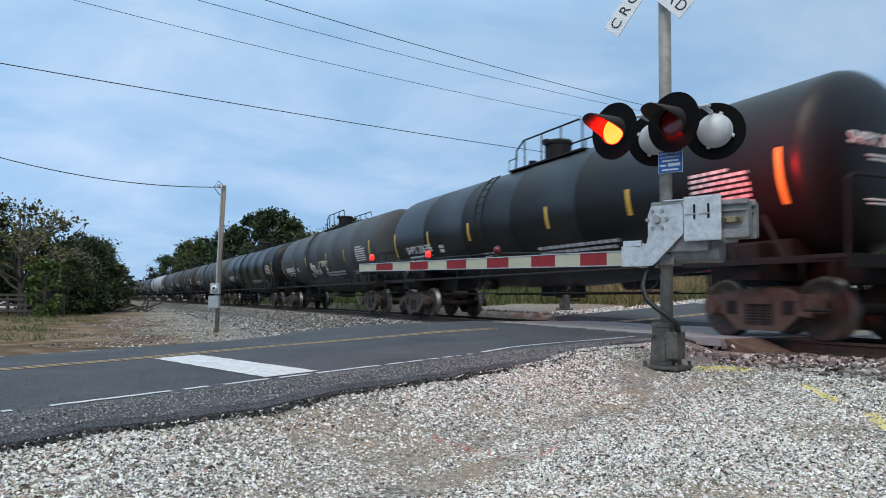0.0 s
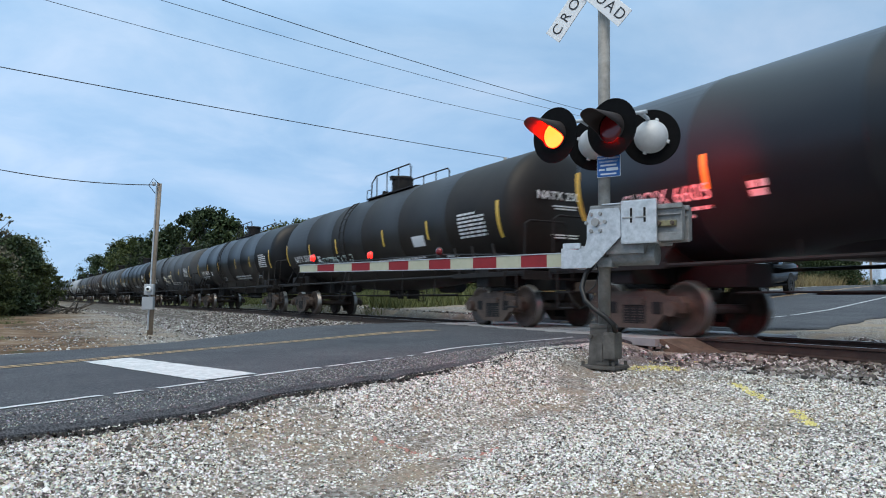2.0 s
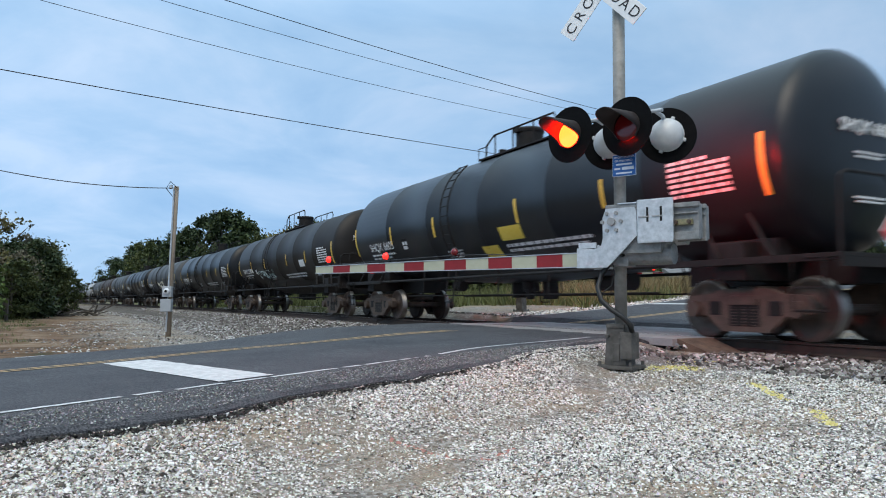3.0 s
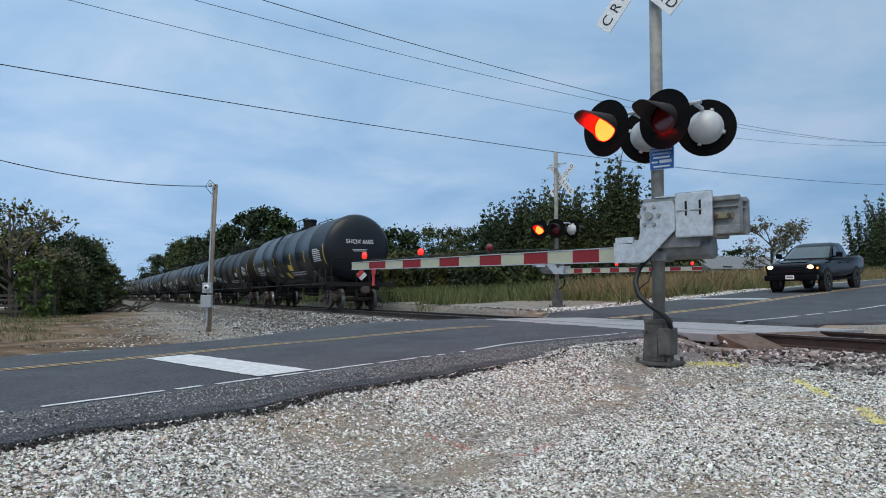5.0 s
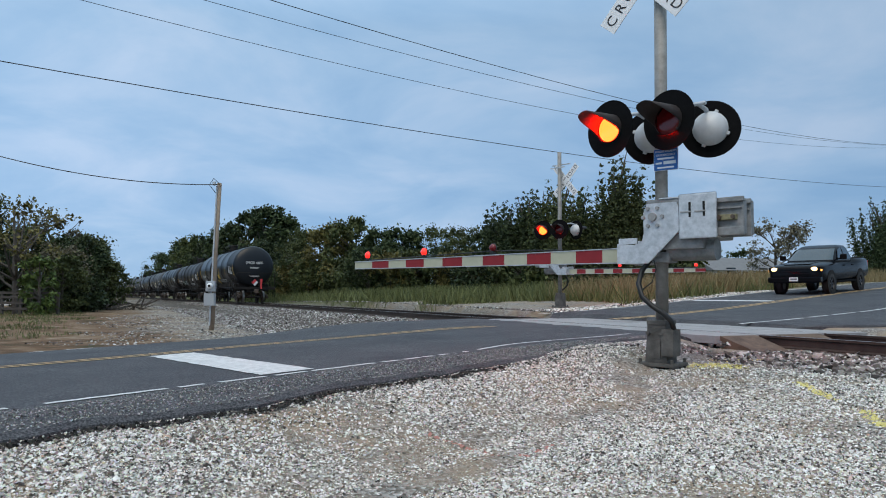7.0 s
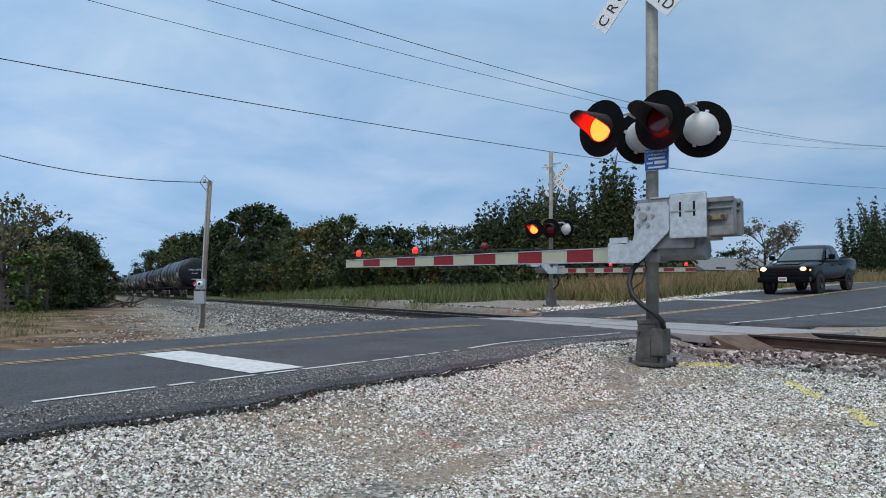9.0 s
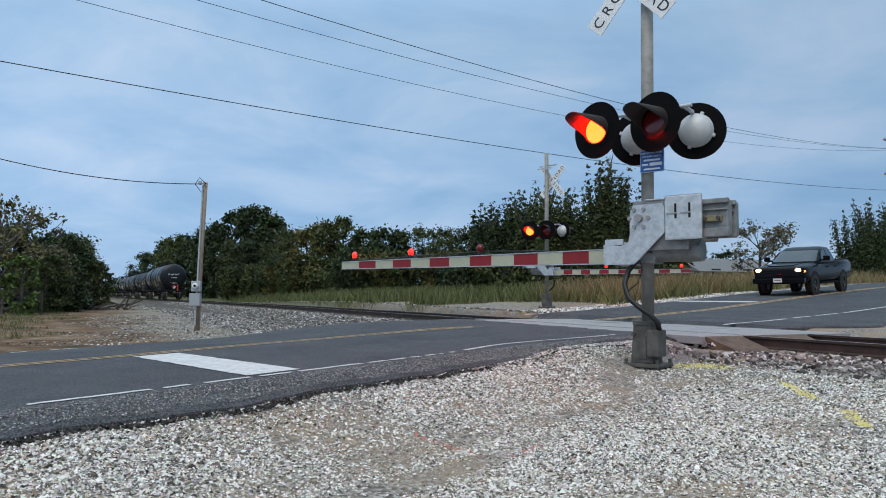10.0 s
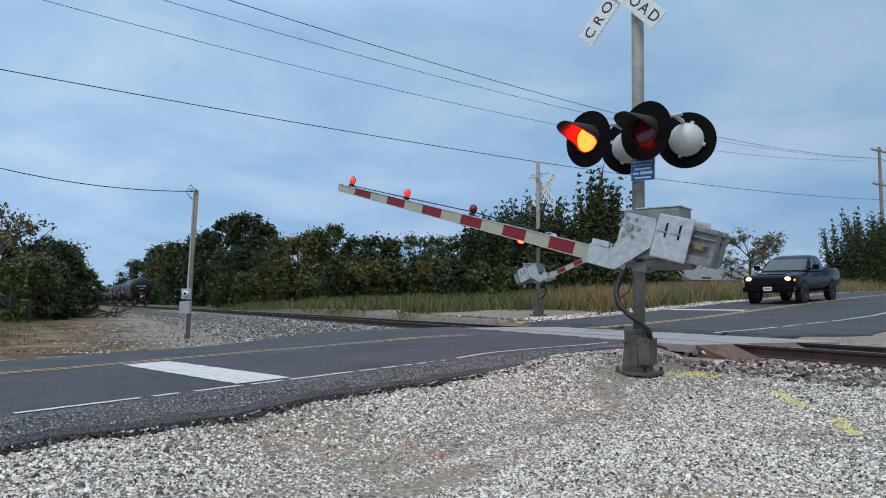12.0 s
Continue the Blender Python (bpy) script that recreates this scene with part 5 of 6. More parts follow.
def pickup(m):
    """Nose towards +x."""
    c = empty("pickup_truck", m, "glossy black crew-cab pickup waiting with headlights lit", "pickup truck")
    bm = bmesh.new()
    loft(bm, [body_section(*v) for v in ((2.9, 0.82, 0.56, 1.0), (2.86, 0.9, 0.5, 1.07), (2.72, 0.97, 0.46, 1.14), (2.35, 1.0, 0.45, 1.2), (1.45, 1.01, 0.44, 1.27), (1.1, 1.01, 0.42, 1.29), (-1.16, 1.01, 0.42, 1.32), (-1.2, 1.01, 0.45, 1.37), (-2.9, 1.0, 0.52, 1.4), (-3.04, 0.97, 0.58, 1.38))])
    part("body", bm, M_CAR, c, smooth=True)
    bm = bmesh.new()
    loft(bm, [cab_ring(v[0]) for v in CAB])
    part("cab", bm, M_CAR, c, smooth=True)
    bm = bmesh.new()
    prev = None
    for z in (1.33, 1.48, 1.63, 1.78):
        ring = cab_ring(z, 0.014)
        cur = [bm.verts.new(p) for p in ring[-5:] + ring[:6]]
        if prev:
            for k in range(10):
                bm.faces.new((prev[k], prev[k + 1], cur[k + 1], cur[k]))
        prev = cur
    part("windscreen", bm, M_WIND, c, smooth=True)
    bm = bmesh.new()
    add_prism(bm, [(1.0, 1.245), (2.5, 1.17), (2.62, 1.19), (2.3, 1.225), (1.2, 1.29)], -0.5, 0.5)
    bmesh.ops.bevel(bm, geom=bm.edges[:], offset=0.015, segments=2, affect="EDGES")
    part("bonnet_bulge", bm, M_CAR, c)
    for sy in (1, -1):
        for pts in ([(0.86, 1.32), (0.42, 1.72), (-0.02, 1.82), (-0.05, 1.34)], [(-0.15, 1.34), (-0.12, 1.82), (-0.75, 1.8), (-0.95, 1.36)]):
            bm = bmesh.new()
            vs = []
            for x, z in pts:
                w = 0.93 - (z - 1.34) * 0.326 + 0.016
                vs.append(bm.verts.new((x, sy * w, z)))
            bm.faces.new(vs if sy < 0 else vs[::-1])
            part("side_window", bm, M_WIND, c)
        bm = bmesh.new()
        add_box(bm, 0.72, 0.9, sy * 1.04, sy * 1.26, 1.34, 1.54, bevel=0.05)
        add_box(bm, 0.76, 0.84, sy * 0.88, sy * 1.1, 1.34, 1.4, bevel=0.015)
        part("mirror", bm, M_BLACK, c)
        bm = bmesh.new()
        add_box(bm, 2.5, 2.895, sy * 0.6, sy * 0.955, 0.89, 1.09, bevel=0.06)
        part("headlight_housing", bm, M_BLACK, c)
        bm = bmesh.new()
        add_lathe(bm, [(0.0, 0.024), (0.055, 0.015), (0.07, 0.0)], 16, pose(2.89, sy * 0.74, 1.0, 0, 90, 0) @ Matrix.Diagonal((1.1, 1.7, 1, 1)))
        part("headlight", bm, M_HEAD, c)
        bm = bmesh.new()
        add_box(bm, 2.6, 2.87, sy * 0.87, sy * 0.965, 0.91, 0.99, bevel=0.02)
        part("side_marker", bm, M_AMBER, c)
        bm = bmesh.new()
        add_box(bm, -3.07, -2.94, sy * 0.8, sy * 0.97, 0.95, 1.25, bevel=0.02)
        part("tail_light", bm, M_SIGNRED, c)
        for k in (0.3, -0.75):
            bm = bmesh.new()
            add_box(bm, k - 0.1, k + 0.1, sy * 1.0, sy * 1.03, 1.08, 1.12, bevel=0.008)
            part("door_handle", bm, M_BLACK, c)
        bm = bmesh.new()
        add_box(bm, -1.15, 1.2, sy * 0.86, sy * 1.02, 0.42, 0.5, bevel=0.02)
        part("running_board", bm, M_BLACK, c)
        for wx in (1.82, -1.8):
            bm = bmesh.new()
            add_lathe(bm, [(0.24, -0.13), (0.37, -0.14), (0.405, -0.1), (0.41, 0.0), (0.405, 0.1), (0.37, 0.14), (0.24, 0.13)], 28, pose(wx, sy * 0.88, 0.41, -90 * sy, 0, 0))
            w = part("tyre", bm, M_TYRE, c, smooth=True)
            bm = bmesh.new()
            add_lathe(bm, [(0.0, 0.09), (0.05, 0.1), (0.06, 0.07), (0.22, 0.06), (0.25, 0.125), (0.25, -0.1), (0.0, -0.1)], 24, pose(wx, sy * 0.88, 0.41, -90 * sy, 0, 0))
            for q in range(6):
                add_box(bm, 0.04, 0.24, -0.025, 0.025, 0.06, 0.115, pose(wx, sy * 0.88, 0.41, -90 * sy, 0, 0) @ pose(0, 0, 0, 0, 0, 60 * q), bevel=0.006)
            part("rim", bm, M_RIM, w)
            # flat black ring paints the shaded gap round the tyre; body is uncut
            bm = bmesh.new()
            add_lathe(bm, [(0.3, 0.0), (0.5, 0.0), (0.5, 0.03), (0.3, 0.03)], 28, pose(wx, sy * 0.985, 0.44, -90 * sy, 0, 0))
            part("wheel_arch_shade", bm, M_HOLE, c)
    bm = bmesh.new()
    add_box(bm, 2.8, 2.885, -0.58, 0.58, 0.76, 1.08, bevel=0.03)
    g = part("grille", bm, M_HOLE, c)
    for z in (0.86, 0.96):
        bm = bmesh.new()
        add_box(bm, 2.87, 2.9, -0.57, 0.57, z, z + 0.03, bevel=0.006)
        part("grille_bar", bm, M_CAR, g)
    bm = bmesh.new()
    add_box(bm, 2.7, 2.97, -0.97, 0.97, 0.48, 0.7, bevel=0.05)
    part("front_bumper", bm, M_CAR, c)
    bm = bmesh.new()
    add_box(bm, 2.968, 2.98, -0.16, 0.16, 0.54, 0.69)
    pl = part("number_plate", bm, M_WHITE, c, "white number plate")
    bm = bmesh.new()
    add_box(bm, 2.981, 2.984, -0.12, 0.12, 0.59, 0.65)
    part("plate_bar", bm, M_WEIGHT, pl)
    # the bed is not hollow: a black slab gives its dark inside
    bm = bmesh.new()
    add_box(bm, -2.85, -1.35, -0.82, 0.82, 1.1, 1.405)
    part("load_bed_shade", bm, M_HOLE, c)
    return c


px, py = on_road(21.6, -1.2)
pickup(pose(px, py, road_z(21.6, -1.2), 0, 3.0, -90 - 46 - 180 + 180))

# ---- trees, shrubs, grass ----
def leaf_mat(name, lo, hi):
    m = bpy.data.materials.new(name)
    m.use_nodes = True
    n, l = m.node_tree.nodes, m.node_tree.links
    b = n["Principled BSDF"]
    b.inputs["Roughness"].default_value = 0.65
    b.inputs["Specular IOR Level"].default_value = 0.25
    geo = n.new("ShaderNodeNewGeometry")
    info = n.new("ShaderNodeObjectInfo")
    r = n.new("ShaderNodeValToRGB")
    r.color_ramp.elements[0].color, r.color_ramp.elements[1].color = (*lo, 1), (*hi, 1)
    l.new(geo.outputs["Random Per Island"], r.inputs["Fac"])
    hsv = n.new("ShaderNodeHueSaturation")
    ma = n.new("ShaderNodeMapRange")
    ma.inputs["To Min"].default_value, ma.inputs["To Max"].default_value = 0.75, 1.25
    l.new(info.outputs["Random"], ma.inputs["Value"])
    l.new(ma.outputs["Result"], hsv.inputs["Value"])
    l.new(r.outputs["Color"], hsv.inputs["Color"])
    l.new(hsv.outputs["Color"], b.inputs["Base Color"])
    return m


M_LEAVES = {"dark": leaf_mat("dark_leaves", (0.016, 0.028, 0.012), (0.055, 0.078, 0.028)),
            "olive": leaf_mat("olive_leaves", (0.032, 0.044, 0.016), (0.092, 0.108, 0.035)),
            "autumn": leaf_mat("turning_leaves", (0.055, 0.052, 0.018), (0.15, 0.13, 0.04)),
            "pale": leaf_mat("pale_leaves", (0.08, 0.075, 0.05), (0.18, 0.165, 0.11)),
            "fresh": leaf_mat("fresh_leaves", (0.05, 0.085, 0.02), (0.12, 0.17, 0.04))}
M_BARK = mat("bark", (0.05, 0.042, 0.035), 0.95, spots=0.3, scale=3, color2=(0.11, 0.095, 0.08), bump=0.6, bump_scale=12)


def leaf_cloud(centres, radii, count, size, rnd):
    """Small leaf quads gathered in loose clumps that thin out at their edges."""
    n = len(centres)
    big = np.asarray(radii) ** 1.6
    idx = rnd.choice(n, count, p=big / big.sum())
    v = rnd.normal(size=(count, 3))
    v /= np.linalg.norm(v, axis=1)[:, None]
    rad = np.asarray(radii)[idx] * np.clip(np.abs(rnd.normal(size=count)) * 0.58, 0.05, 1.3)
    p = np.asarray(centres)[idx] + v * rad[:, None] * np.array([1, 1, 0.85])
    a = rnd.normal(size=(count, 3)) + v * 0.3
    a /= np.linalg.norm(a, axis=1)[:, None]
    b = np.cross(a, rnd.normal(size=(count, 3)))
    b /= np.linalg.norm(b, axis=1)[:, None]
    s = size * (0.5 + rnd.random(count))[:, None]
    quad = np.stack([p - a * s, p + b * s * 0.6, p + a * s, p - b * s * 0.6], 1).reshape(-1, 3)
    return quad


def quads_object(name, verts, material, parent=None):
    n = len(verts) // 4
    me = bpy.data.meshes.new(name)
    me.vertices.add(len(verts))
    me.vertices.foreach_set("co", np.asarray(verts, dtype=np.float32).ravel())
    me.loops.add(n * 4)
    me.loops.foreach_set("vertex_index", np.arange(n * 4, dtype=np.int32))
    me.polygons.add(n)
    me.polygons.foreach_set("loop_start", np.arange(0, n * 4, 4, dtype=np.int32))
    me.update(calc_edges=True)
    me.materials.append(material)
    ob = new(name, me)
    ob.parent = parent
    return ob


def tree(kind, h, w, seed, leaves=11000, size=0.105, clear=0.12, name="tree", sparse=False, shoots=0):
    rnd = np.random.default_rng(seed)
    t = empty(name, pose(0, 0, 0))
    bm = bmesh.new()
    lean = rnd.normal(size=2) * 0.03 * h
    top = h * 0.8
    add_tube(bm, [(0, 0, -0.3), (lean[0] * 0.3, lean[1] * 0.3, h * 0.3), (lean[0], lean[1], top)], [0.035 * h * 0.55 + 0.03, 0.02 * h + 0.02, 0.02], 8)
    tips = []
    for k in range(16 if sparse else 11):
        z = h * (clear + 0.08 + (0.72 - clear) * rnd.random())
        a = rnd.random() * 6.283
        r = w * 0.5 * (0.5 + 0.5 * rnd.random()) * (1.15 - 0.7 * abs(z / h - 0.4)) * (0.45 if shoots else 0.8 if not sparse else 1.0)
        e = (r * math.cos(a), r * math.sin(a), z + h * (0.08 + 0.15 * rnd.random()))
        midp = (e[0] * 0.45, e[1] * 0.45, z + 0.03 * h)
        add_tube(bm, [(0, 0, z * 0.85), midp, e], [0.012 * h, 0.008 * h, 0.012], 5)
        tips.append(e)
        if sparse:
            for q in range(5):
                d = rnd.normal(size=3) * 0.09 * h
                f = (e[0] + d[0], e[1] + d[1], e[2] + abs(d[2]))
                add_tube(bm, [midp, ((midp[0] + f[0]) / 2, (midp[1] + f[1]) / 2, (midp[2] + f[2]) / 2 + 0.02 * h), f], [0.015, 0.012, 0.008], 4)
                tips.append(f)
    part("trunk", bm, M_BARK, t)
    cs, rs = [], []
    for e in tips:
        cs.append(e)
        rs.append(w * (0.1 if sparse else 0.12) * (0.7 + 0.6 * rnd.random()))
    if not sparse:
        for k in range(46):
            z = h * (clear + (0.95 - clear) * rnd.random())
            q = max(0.12, math.sin(math.pi * min(1, (z / h - clear * 0.5) / (1.02 - clear * 0.5))) ** 0.6)
            a, r = rnd.random() * 6.283, w * 0.42 * q * rnd.random() ** 0.5
            cs.append((r * math.cos(a), r * math.sin(a), z))
            rs.append(w * 0.125 * (0.5 + 0.9 * rnd.random()))
        for k in range(5):
            a, r = rnd.random() * 6.283, w * 0.2 * rnd.random()
            cs.append((r * math.cos(a), r * math.sin(a), h * (0.86 + 0.1 * rnd.random())))
            rs.append(w * 0.09)
    if shoots:
        cs, rs = [], []
        for k in range(shoots):
            a, q = rnd.random() * 6.283, rnd.random() ** 0.6
            r = w * 0.46 * q
            tip = h * (1.0 - 0.38 * q * rnd.random() - 0.12 * rnd.random()) if k else h
            for i in range(16):
                f = (i + 0.5) / 16
                cs.append((r * math.cos(a) * (0.7 + 0.4 * f), r * math.sin(a) * (0.7 + 0.4 * f), tip * (0.04 + 0.96 * f)))
                rs.append(w * 0.21 * (1 - f) ** 0.8 + 0.13)
    quads_object("crown", leaf_cloud(cs, rs, leaves, size, rnd), M_LEAVES[kind], t)
    return t


PROTO = {}


def plant(x, y, kind, h, w, label, category="tree", **kw):
    """Trees of like kind and size share their meshes, each turned its own way."""
    key = (kind, round(h * 1.0), round(w), category, kw.get("sparse", False))
    z = ground_z(x, y) - 0.05
    m = pose(x, y, z, 0, 0, random.uniform(0, 360))
    if key in PROTO:
        t = copy_thing(PROTO[key], m)
    else:
        t = tree(kind, h, w, len(PROTO) + 11, name="shrub" if category == "shrub" else "tree", **kw)
        t.matrix_basis = m
        PROTO[key] = t
    tagged(t, label, category, "trees of the wood" if category == "tree" else "shrubs along the wood")
    return t


GREEN = "full green tree at the edge of the wood"
# dark thicket beside the track, far left of the road
plant(-23.2, 38.5, "autumn", 7.2, 5, "half-bare tree with brown leaves by the fence", sparse=True, leaves=1500, size=0.1)
plant(-27.4, 41, "dark", 6.4, 5, "dark green tree behind the rail fence")
plant(-30, 44, "olive", 6.8, 6, "dark green tree behind the rail fence")
plant(-27.6, 50, "pale", 6.8, 5, "pale thin-leaved tree beside the thicket", leaves=1500, size=0.12)
for x, y, h, w in ((-25.6, 49, 5.4, 5), (-27.6, 54, 5.6, 5), (-30.6, 60, 5.8, 6), (-33.2, 66, 6, 6), (-37, 74, 6.4, 6), (-40.6, 82, 6.4, 6), (-47, 95, 7.2, 7), (-55, 112, 8.0, 8), (-66, 135, 9.0, 8), (-30, 47, 5.4, 5)):
    plant(x, y, "dark" if h < 5.5 else "olive", h, w, "dense dark tree of the trackside thicket", clear=0.02)
for x, y, h, w, kind in ((-24.2, 51, 3.4, 4, "olive"), (-27.6, 47, 5.9, 5, "olive"), (-22.6, 42, 3.2, 3.6, "olive"), (-24.9, 46.5, 4.4, 4, "pale")):
    plant(x, y, kind, h, w, "loose leafy small tree in the trackside thicket", clear=0.0, leaves=7000, size=0.09)
plant(-20.8, 36.5, "fresh", 3.0, 2.4, "bright green leafy shrub by the fence", "shrub", clear=0.0, leaves=1700, size=0.1)
for x, y in ((-23.2, 45), (-22.4, 44), (-24.2, 43.5), (-25.5, 47.5), (-24.2, 48.5), (-29.2, 58), (-32.4, 66), (-27.4, 53)):
    plant(x, y, "dark", 2.2, 3.4, "low dark shrub under the trackside trees", "shrub", clear=0.0, leaves=1800, size=0.12)
# the wood beyond the track
for x, y, h, w, kind in ((-107.8, 270, 17, 15, "dark"), (-87, 230, 18, 15, "dark"), (-93, 250, 15, 14, "olive"), (-67.5, 190, 16, 13, "olive"), (-74, 205, 15, 13, "dark"), (-53, 160, 13.3, 11, "dark"), (-43, 140, 14.6, 10, "dark"), (-47, 150, 13, 10, "dark"), (-36.8, 130, 16.4, 10, "dark"),
                         (-31.4, 125, 16.8, 10, "dark"), (-26.8, 120, 15.4, 10, "dark"), (-30, 112, 9.5, 8, "olive"), (-25, 102, 8.6, 8, "dark"), (-20.5, 98, 9, 8, "olive"), (-16, 84, 8.6, 8, "olive"), (-13, 81, 9.0, 8, "autumn"), (-10, 80, 9.5, 8, "olive"), (-7.4, 81, 8.4, 8, "dark"),
                         (-4.6, 84, 8.6, 8, "dark"), (-1.0, 83, 9.4, 8, "olive"), (2.4, 84, 9.3, 8, "olive"), (5.2, 82, 9.0, 8, "dark"), (9, 82, 8.2, 8, "dark"), (13, 82, 8, 8, "olive"), (17, 80, 8, 8, "dark"), (22, 80, 7.5, 7, "dark")):
    plant(x, y, kind, h, w, GREEN if kind != "autumn" else "tree with leaves turning yellow in the wood", leaves=12000, size=0.165 if h < 12 else 0.27, clear=0.03)
for i in range(24):
    x = -27 + i * 1.55 + random.uniform(-0.8, 0.8)
    y = (101 - 2.4 * i if i < 13 else 69) + random.uniform(-2, 2)
    plant(x, y, ("olive", "dark", "autumn", "olive")[i % 4], 4.6, 5, "leafy undergrowth tree in front of the wood", clear=0.0, leaves=6000, size=0.13)
# the near clump behind the far signal
for x, y, h, w, kind in ((3.9, 45, 6.0, 4.4, "dark"), (5.2, 43, 6.6, 4.4, "dark"), (6.9, 41.5, 6.9, 4.2, "olive"), (8.4, 43, 7.2, 4.4, "dark"), (9.9, 40, 8.3, 3.4, "olive"), (11.3, 41, 6.6, 4, "dark"), (12.8, 43, 5.4, 4, "dark"), (6.4, 46, 7.0, 5, "dark"), (10.2, 44, 7.0, 5, "dark"), (14.2, 44, 4.6, 4.2, "dark")):
    plant(x, y, kind, h, w, "dense dark green tree behind the far signal", leaves=27000, size=0.085, clear=0.02, shoots=24)
for i in range(10):
    plant(1.6 + i * 1.35, 39.5 + random.uniform(-1.5, 1.5), ("dark", "olive")[i % 2], 2.0, 3, "low dark shrub at the foot of the clump", "shrub", clear=0.0, leaves=1800, size=0.1)
plant(19.6, 56, "dark", 4.2, 4, "small dark tree behind the dry grass", clear=0.03)
plant(28.3, 60, "pale", 4.9, 5, "thin pale tree beside the rising road", sparse=True, leaves=4200, size=0.09)
for x, y, h in ((35.5, 57, 6.6), (38.5, 58.5, 6.8), (42.5, 62, 6.4)):
    plant(x, y, "dark", h, 5, "round dark green tree beside the road", leaves=18000, size=0.1, clear=0.0)

# the wood's far edge, closing the view
rnd = np.random.default_rng(77)
cs, rs = [], []
for i in range(420):
    a = radians(rnd.uniform(-42, 52))
    r = rnd.uniform(125, 150)
    x, y = r * math.sin(a), r * math.cos(a)
    if -0.62 < math.tan(a) < -0.2:
        r = rnd.uniform(330, 380)
        x, y = r * math.sin(a), r * math.cos(a)
    top = 7.0 + 2.2 * noise.noise((x * 0.05, y * 0.05, 2))
    if a > radians(25):
        top = 4.0
    for k in range(2):
        cs.append((x, y, rnd.uniform(0.5, top)))
        rs.append(rnd.uniform(1.4, 2.4))
tagged(quads_object("far_woods", leaf_cloud(cs, rs, 52000, 0.34, rnd), M_LEAVES["dark"]), "dark distant woodland closing the view", "woods", kind="stuff")


def blades(name, spots, h0, h1, wid, material, label, seed):
    rnd = np.random.default_rng(seed)
    n = len(spots)
    p = np.array(spots)
    a = rnd.random(n) * 6.283
    hgt = (h0 + (h1 - h0) * rnd.random(n))
    d = np.stack([np.cos(a), np.sin(a), np.zeros(n)], 1)
    bend = np.stack([rnd.normal(size=n), rnd.normal(size=n), np.zeros(n)], 1) * 0.42 * hgt[:, None]
    up = np.stack([np.zeros(n), np.zeros(n), hgt], 1)
    w = wid * (0.6 + 0.8 * rnd.random(n))[:, None]
    quad = np.stack([p - d * w, p + d * w, p + up + bend + d * w * 0.15, p + up + bend - d * w * 0.15], 1).reshape(-1, 3)
    return tagged(quads_object(name, quad, material), label, "grass", kind="stuff")


M_GRASS = leaf_mat("tall_grass", (0.045, 0.06, 0.02), (0.15, 0.16, 0.06))
M_DRY = leaf_mat("dry_grass", (0.16, 0.12, 0.055), (0.34, 0.27, 0.14))
rnd = np.random.default_rng(5)
green, dry, left = [], [], []
while len(green) < 42000:
    y = 19 + 50 * rnd.random() ** 1.5
    x = rnd.uniform(-0.62, 0.5) * y
    d = track_d(x, y)
    s, e = road_se(x, y)
    if d > -1.8 - 0.6 * rnd.random() or (s > -2 and abs(e) < 4.4):
        continue
    if math.hypot(x - 2.2, y - 25.5) < 4.2 or (math.hypot((x + 3.6) / 2.2, y - 33) < 2.0) or (math.hypot((x - 0.5) / 1.6, y - 28) < 1.4):
        continue
    if noise.noise((x * 0.5, y * 0.5, 1)) < -0.35:
        continue
    (dry if (s > 14 and -9.5 < e < -4.8) else green).append((x, y, ground_z(x, y) - 0.02))
while len(dry) < 13000:
    s, e = rnd.uniform(14, 66), -5.0 - 4.5 * rnd.random() ** 1.3
    x, y = on_road(s, e)
    dry.append((x, y, ground_z(x, y) - 0.02))
while len(left) < 14000:
    x, y = rnd.uniform(-30, -9), rnd.uniform(17, 44)
    s, e = road_se(x, y)
    d = track_d(x, y)
    if d < 11.5 + 2 * noise.noise((x * 0.4, y * 0.4, 0)) or e > -4.5 or noise.noise((x * 0.6, y * 0.6, 6)) < -0.1:
        continue
    left.append((x, y, ground_z(x, y) - 0.02))
blades("tall_grass", green, 0.2, 0.85, 0.022, M_GRASS, "tall green and straw-coloured grass beyond the track", 1)
blades("dry_grass", dry, 0.5, 1.05, 0.02, M_DRY, "dry tan grass on the road bank", 2)
blades("short_grass", left, 0.04, 0.17, 0.013, M_GRASS, "short patchy grass on bare earth", 3)

# brush pile by the track
rnd = random.Random(4)
bm = bmesh.new()
for i in range(70):
    x, y = -23.4 + rnd.uniform(-1.8, 1.8), 51 + rnd.uniform(-1.5, 1.5)
    z = ground_z(x, y) + rnd.uniform(0, 0.35)
    d = Vector((rnd.uniform(-1, 1), rnd.uniform(-1, 1), rnd.uniform(-0.3, 0.5))).normalized() * rnd.uniform(0.6, 1.5)
    add_tube(bm, [(x, y, z), (x + d.x, y + d.y, z + d.z)], rnd.uniform(0.02, 0.06), 5)
tagged(part("brush_pile", bm, M_BARK), "heap of cut dark branches beside the track", "brush pile", kind="stuff")

